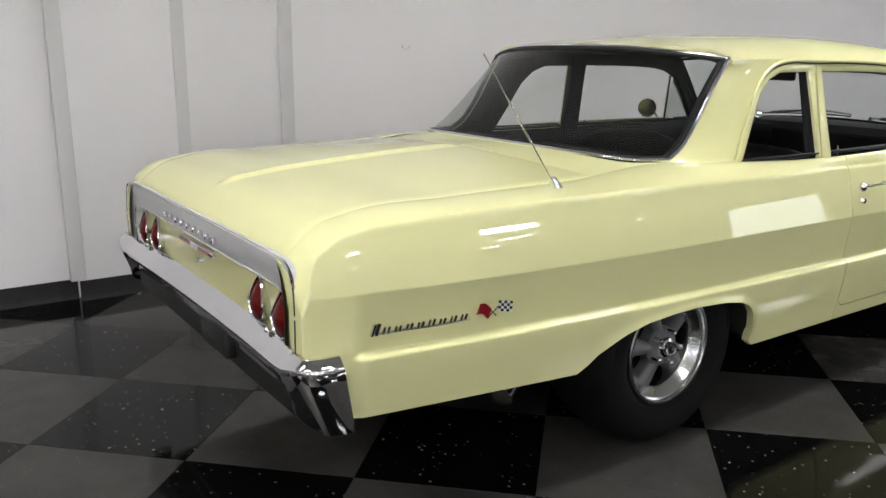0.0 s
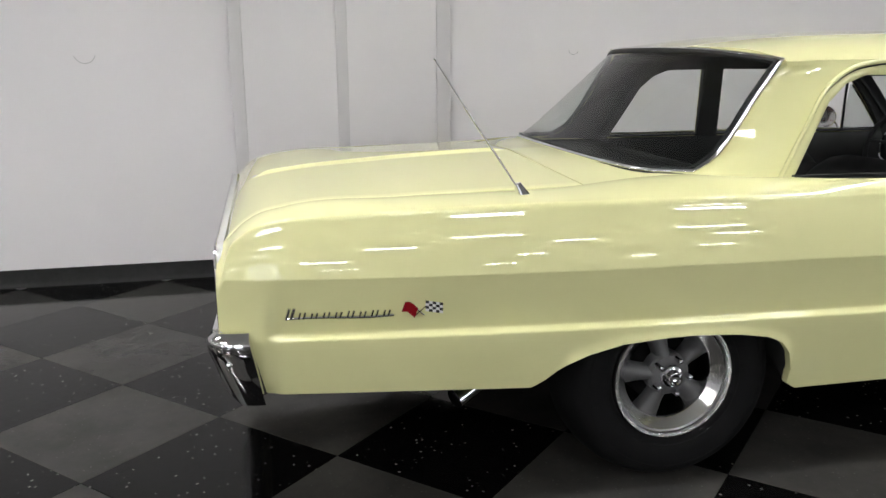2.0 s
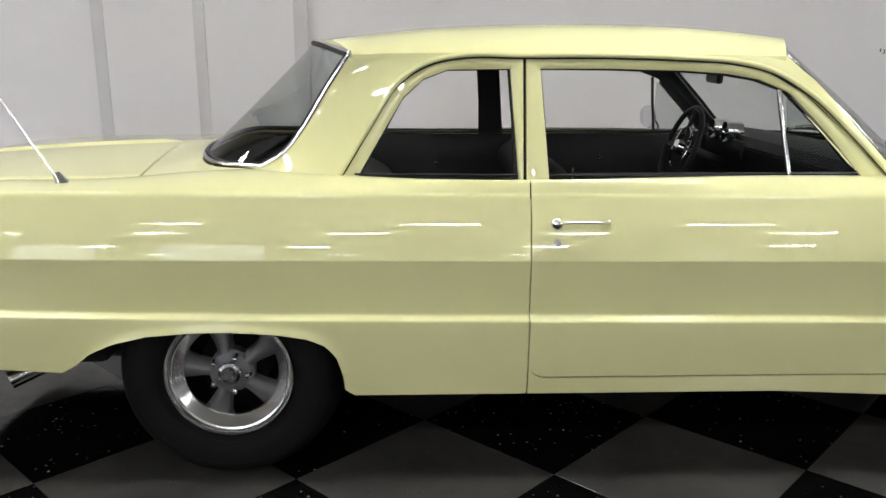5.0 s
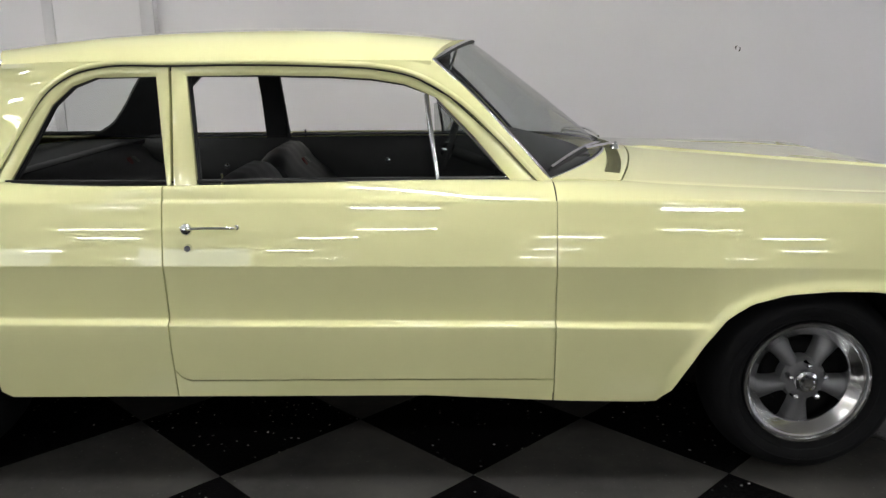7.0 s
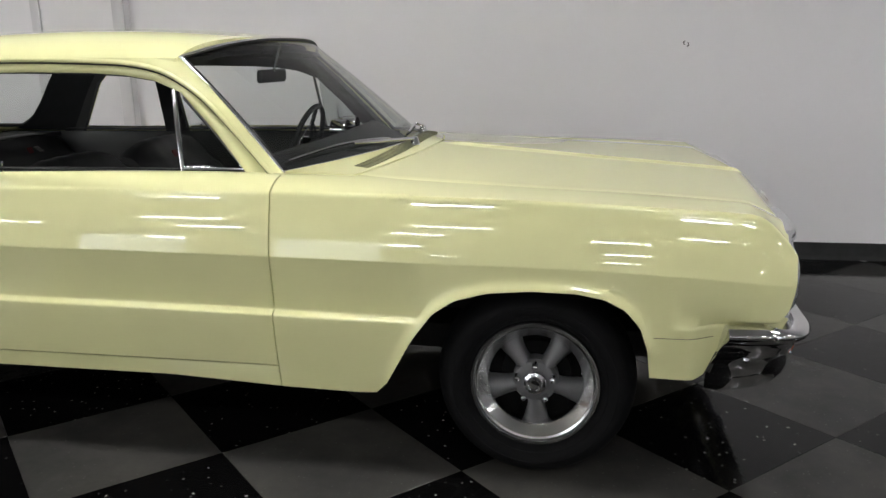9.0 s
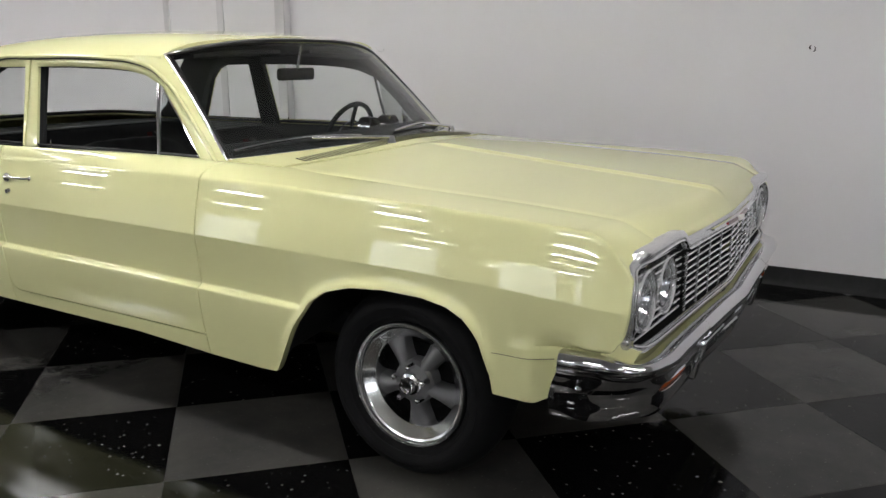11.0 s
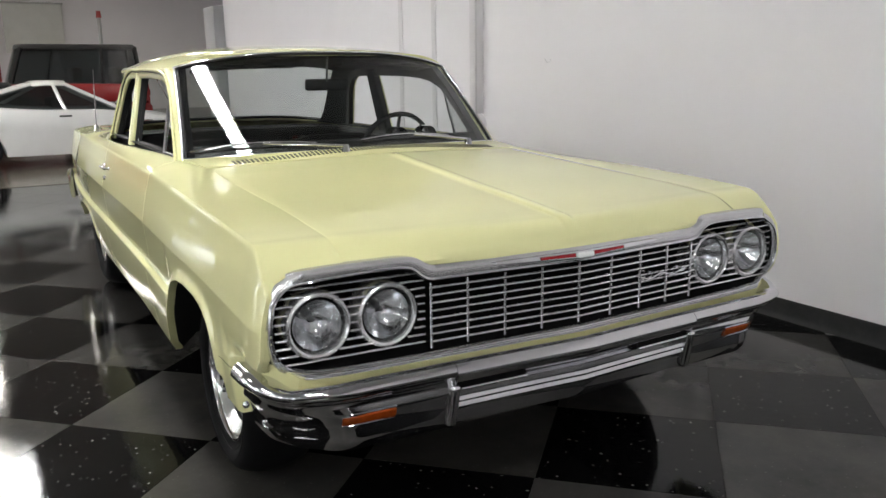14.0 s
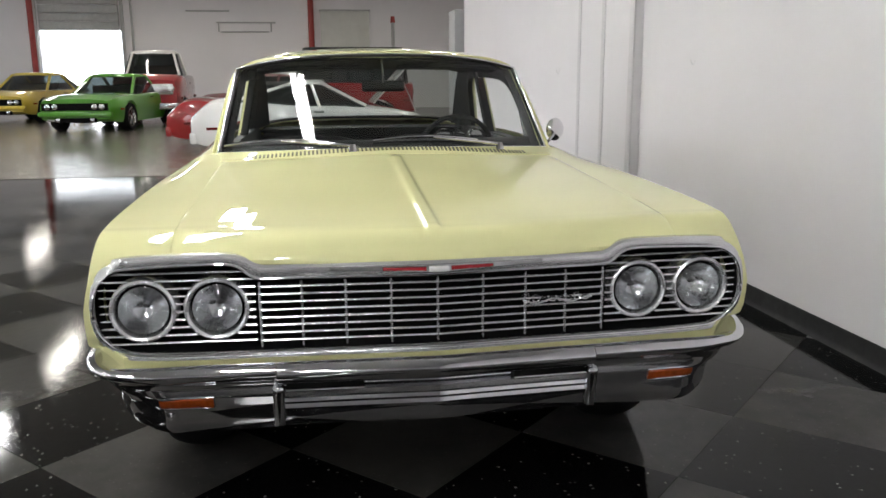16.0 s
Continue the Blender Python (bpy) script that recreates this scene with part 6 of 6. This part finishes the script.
parked_car("low red sports car with a black soft top", RED_PAINT, pose(-12.75, -0.95, 0.004, 0, 0, 90), 4.5, 1.78, ROADSTER, 0.18, (-1.2, -0.75, 0.1, 0.75), 1.24, (-1.25, 1.25), 0.325, top_mat=BLACK_TOP)
parked_car("red off-road wagon with a black soft top", RED_PAINT, pose(-15.6, -0.05, 0.004, 0, 0, -90), 4.0, 1.75, [(-2.0, 1.22), (-1.0, 1.25), (0.5, 1.25), (1.2, 1.22), (2.0, 1.15)], 0.50, (-1.95, -1.9, 0.55, 0.80), 2.02, (-1.2, 1.2), 0.40, top_mat=BLACK_TOP, face="truck")
parked_car("bright green muscle car facing the showroom", GREEN_PAINT, pose(-20.4, -6.05, 0.004, 0, 0, -9) @ Matrix.Scale(1.1, 4), 4.8, 1.92, [(-2.4, 0.80), (-2.0, 0.92), (-0.9, 0.93), (0.5, 0.90), (1.4, 0.88), (2.1, 0.83), (2.4, 0.76)], 0.22, (-1.75, -0.75, 0.15, 0.85), 1.34, (-1.45, 1.40), 0.34, face="muscle")
parked_car("yellow muscle car facing the showroom", GOLD_PAINT, pose(-25.8, -9.95, 0.004, 0, 0, -8) @ Matrix.Scale(1.12, 4), 4.9, 1.95, [(-2.45, 0.80), (-2.0, 0.94), (-0.9, 0.95), (0.5, 0.93), (1.4, 0.91), (2.2, 0.85), (2.45, 0.76)], 0.24, (-1.7, -0.75, 0.15, 0.85), 1.40, (-1.45, 1.45), 0.34, face="muscle")
parked_car("red and white pickup truck facing the showroom", RED_PAINT, pose(-23.6, -5.45, 0.004, 0, 0, 3) @ Matrix.Scale(1.08, 4), 4.9, 1.95, [(-2.45, 1.38), (-1.0, 1.40), (0.4, 1.40), (1.2, 1.38), (2.2, 1.32), (2.45, 1.22)], 0.42, (-0.75, -0.65, 0.45, 0.80), 2.06, (-1.5, 1.5), 0.38, top_mat=CREAM_PAINT, face="truck")
parked_car("dark red classic car with chrome front", car_paint("maroon_car_paint", (0.10, 0.008, 0.012)), pose(-20.6, -1.9, 0.004, 0, 0, -20), 4.9, 1.9, [(-2.45, 0.82), (-2.0, 0.95), (-0.9, 0.96), (0.5, 0.96), (1.4, 0.95), (2.2, 0.90), (2.45, 0.80)], 0.24, (-1.7, -0.8, 0.1, 0.8), 1.46, (-1.45, 1.45), 0.34, face="truck")

RED_STEEL = material("red_painted_steel", (0.32, 0.035, 0.03), 0.5, 0, 0.12, 6)
GREY_STEEL = material("grey_steel", (0.42, 0.42, 0.42), 0.5, 0, 0.1, 6)
for y in (-12.35, -0.42):
    tagged(tube("downpipe", [(WEST_X + 0.12, y, 0.004), (WEST_X + 0.12, y, 2.8), (WEST_X + 0.12, y, TOP_Z)], 0.13, RED_STEEL, n=12), "red painted steel pipe against the hall wall", "pipe", "red pipes")
tagged(tube("conduit", [(WEST_X + 0.08, -8.2, 0.004), (WEST_X + 0.08, -8.2, 3.0), (WEST_X + 0.08, -8.2, TOP_Z)], 0.05, GREY_STEEL, n=8), "thin grey conduit up the hall wall", "pipe")
door = thing("roll_up_door", "raised grey ribbed roll-up door above its opening", "door")
for k in range(4):
    box("door_slat", WEST_X + 0.02, WEST_X + 0.10, -12.05, -8.75, 3.52 + k * 0.36, 3.86 + k * 0.36, GREY_STEEL, door, bevel=0.02)
for y in (-12.2, -8.6):
    box("guide_rail", WEST_X + 0.0, WEST_X + 0.14, y - 0.06, y + 0.06, 0.004, 4.95, GREY_STEEL, door)
panel = thing("wall_cabinet", "tall pale grey panel mounted on the hall wall", "panel")
box("cabinet_body", WEST_X, WEST_X + 0.25, 0.0, 2.2, 2.4, 4.35, material("pale_grey_panel", (0.55, 0.55, 0.52), 0.5, 0, 0.05, 3), panel, bevel=0.02)
box("cabinet_trim", WEST_X, WEST_X + 0.28, -0.05, 2.25, 4.35, 4.42, GREY_STEEL, panel)
pipes = thing("wall_pipes", "thin grey pipes running along the hall wall", "pipe")
for z, y0, y1 in ((4.35, -5.9, -4.0), (3.85, -4.6, -2.0), (3.45, -4.4, -2.3)):
    tube("pipe", [(WEST_X + 0.034, y0, z), (WEST_X + 0.034, (y0 + y1) / 2, z), (WEST_X + 0.034, y1, z)], 0.035, GREY_STEEL, pipes, n=8)
for y in (-4.5, -2.2):
    tube("pipe", [(WEST_X + 0.034, y, 3.45), (WEST_X + 0.034, y, 3.65), (WEST_X + 0.034, y, 3.85)], 0.035, GREY_STEEL, pipes, n=8)
alarm = thing("alarm_light", "red alarm light on a grey wall bracket", "alarm")
bm = bmesh.new()
bmesh.ops.create_cone(bm, segments=16, radius1=0.09, radius2=0.07, depth=0.22, cap_ends=True, matrix=Matrix.Translation((-26.0, 2.55, 3.45)))
part("beacon", bm, RED_STEEL, alarm, "red beacon")
tube("bracket", [(-26.0, 2.55, 0.004), (-26.0, 2.55, 1.8), (-26.0, 2.55, 3.34)], 0.06, GREY_STEEL, alarm, n=10)
tagged(box("partition", -9.95, -9.32, 2.02, 2.30, 0.004, 2.45, material("grey_partition", (0.40, 0.40, 0.41), 0.6, 0, 0.05, 3), bevel=0.01), "low grey partition wall at the showroom's edge", "partition", kind="structure")

# ---- floor tiles ----
TILE = 0.6096
N1 = (2.13417, 0.838745)
TURN = radians(0.099)


def tile_mesh(name, mat):
    h = TILE / 2 - 0.0006
    bm = box_bm(-h, h, -h, h, -0.006, 0.0, 0.0008, 1)
    me = bpy.data.meshes.new(name)
    bm.to_mesh(me)
    bm.free()
    me.materials.append(mat)
    return me


TILES = (tile_mesh("black_tile", TILE_BLACK), tile_mesh("grey_tile", TILE_GREY))
spots = []
for i in range(-64, 65):
    for j in range(-64, 65):
        ax, ay = (i - j) * TILE / math.sqrt(2), (i + j + 1) * TILE / math.sqrt(2)
        cx = N1[0] + ax * math.cos(TURN) - ay * math.sin(TURN)
        cy = N1[1] + ax * math.sin(TURN) + ay * math.cos(TURN)
        if EDGE_X - 0.4 < cx < EAST_X - 0.45 and SOUTH_Y + 0.45 < cy < WALL_Y + 0.35:
            spots.append((math.hypot((cx - 0.2) * 0.75, cy + 0.6), cx, cy, (i + j) % 2))
spots.sort()
for _, cx, cy, k in spots[:300]:
    ob = new("tile", TILES[k])
    ob.parent = floor
    ob.matrix_basis = pose(cx, cy, 0, 0, 0, 45.099)
for k, mat in ((0, TILE_BLACK), (1, TILE_GREY)):
    vs, fs = [], []
    h = TILE / 2 - 0.0006
    for _, cx, cy, kk in spots[300:]:
        if kk == k:
            b0 = len(vs)
            for a in range(4):
                an = radians(90 * a) + TURN
                r = h * math.sqrt(2)
                vs.append((cx + r * math.cos(an), cy + r * math.sin(an), 0.0))
            fs.append(tuple(range(b0, b0 + 4)))
    ob = build("tile_field", vs, fs, mat, floor, merge=False)
    ob["kind"] = "stuff"
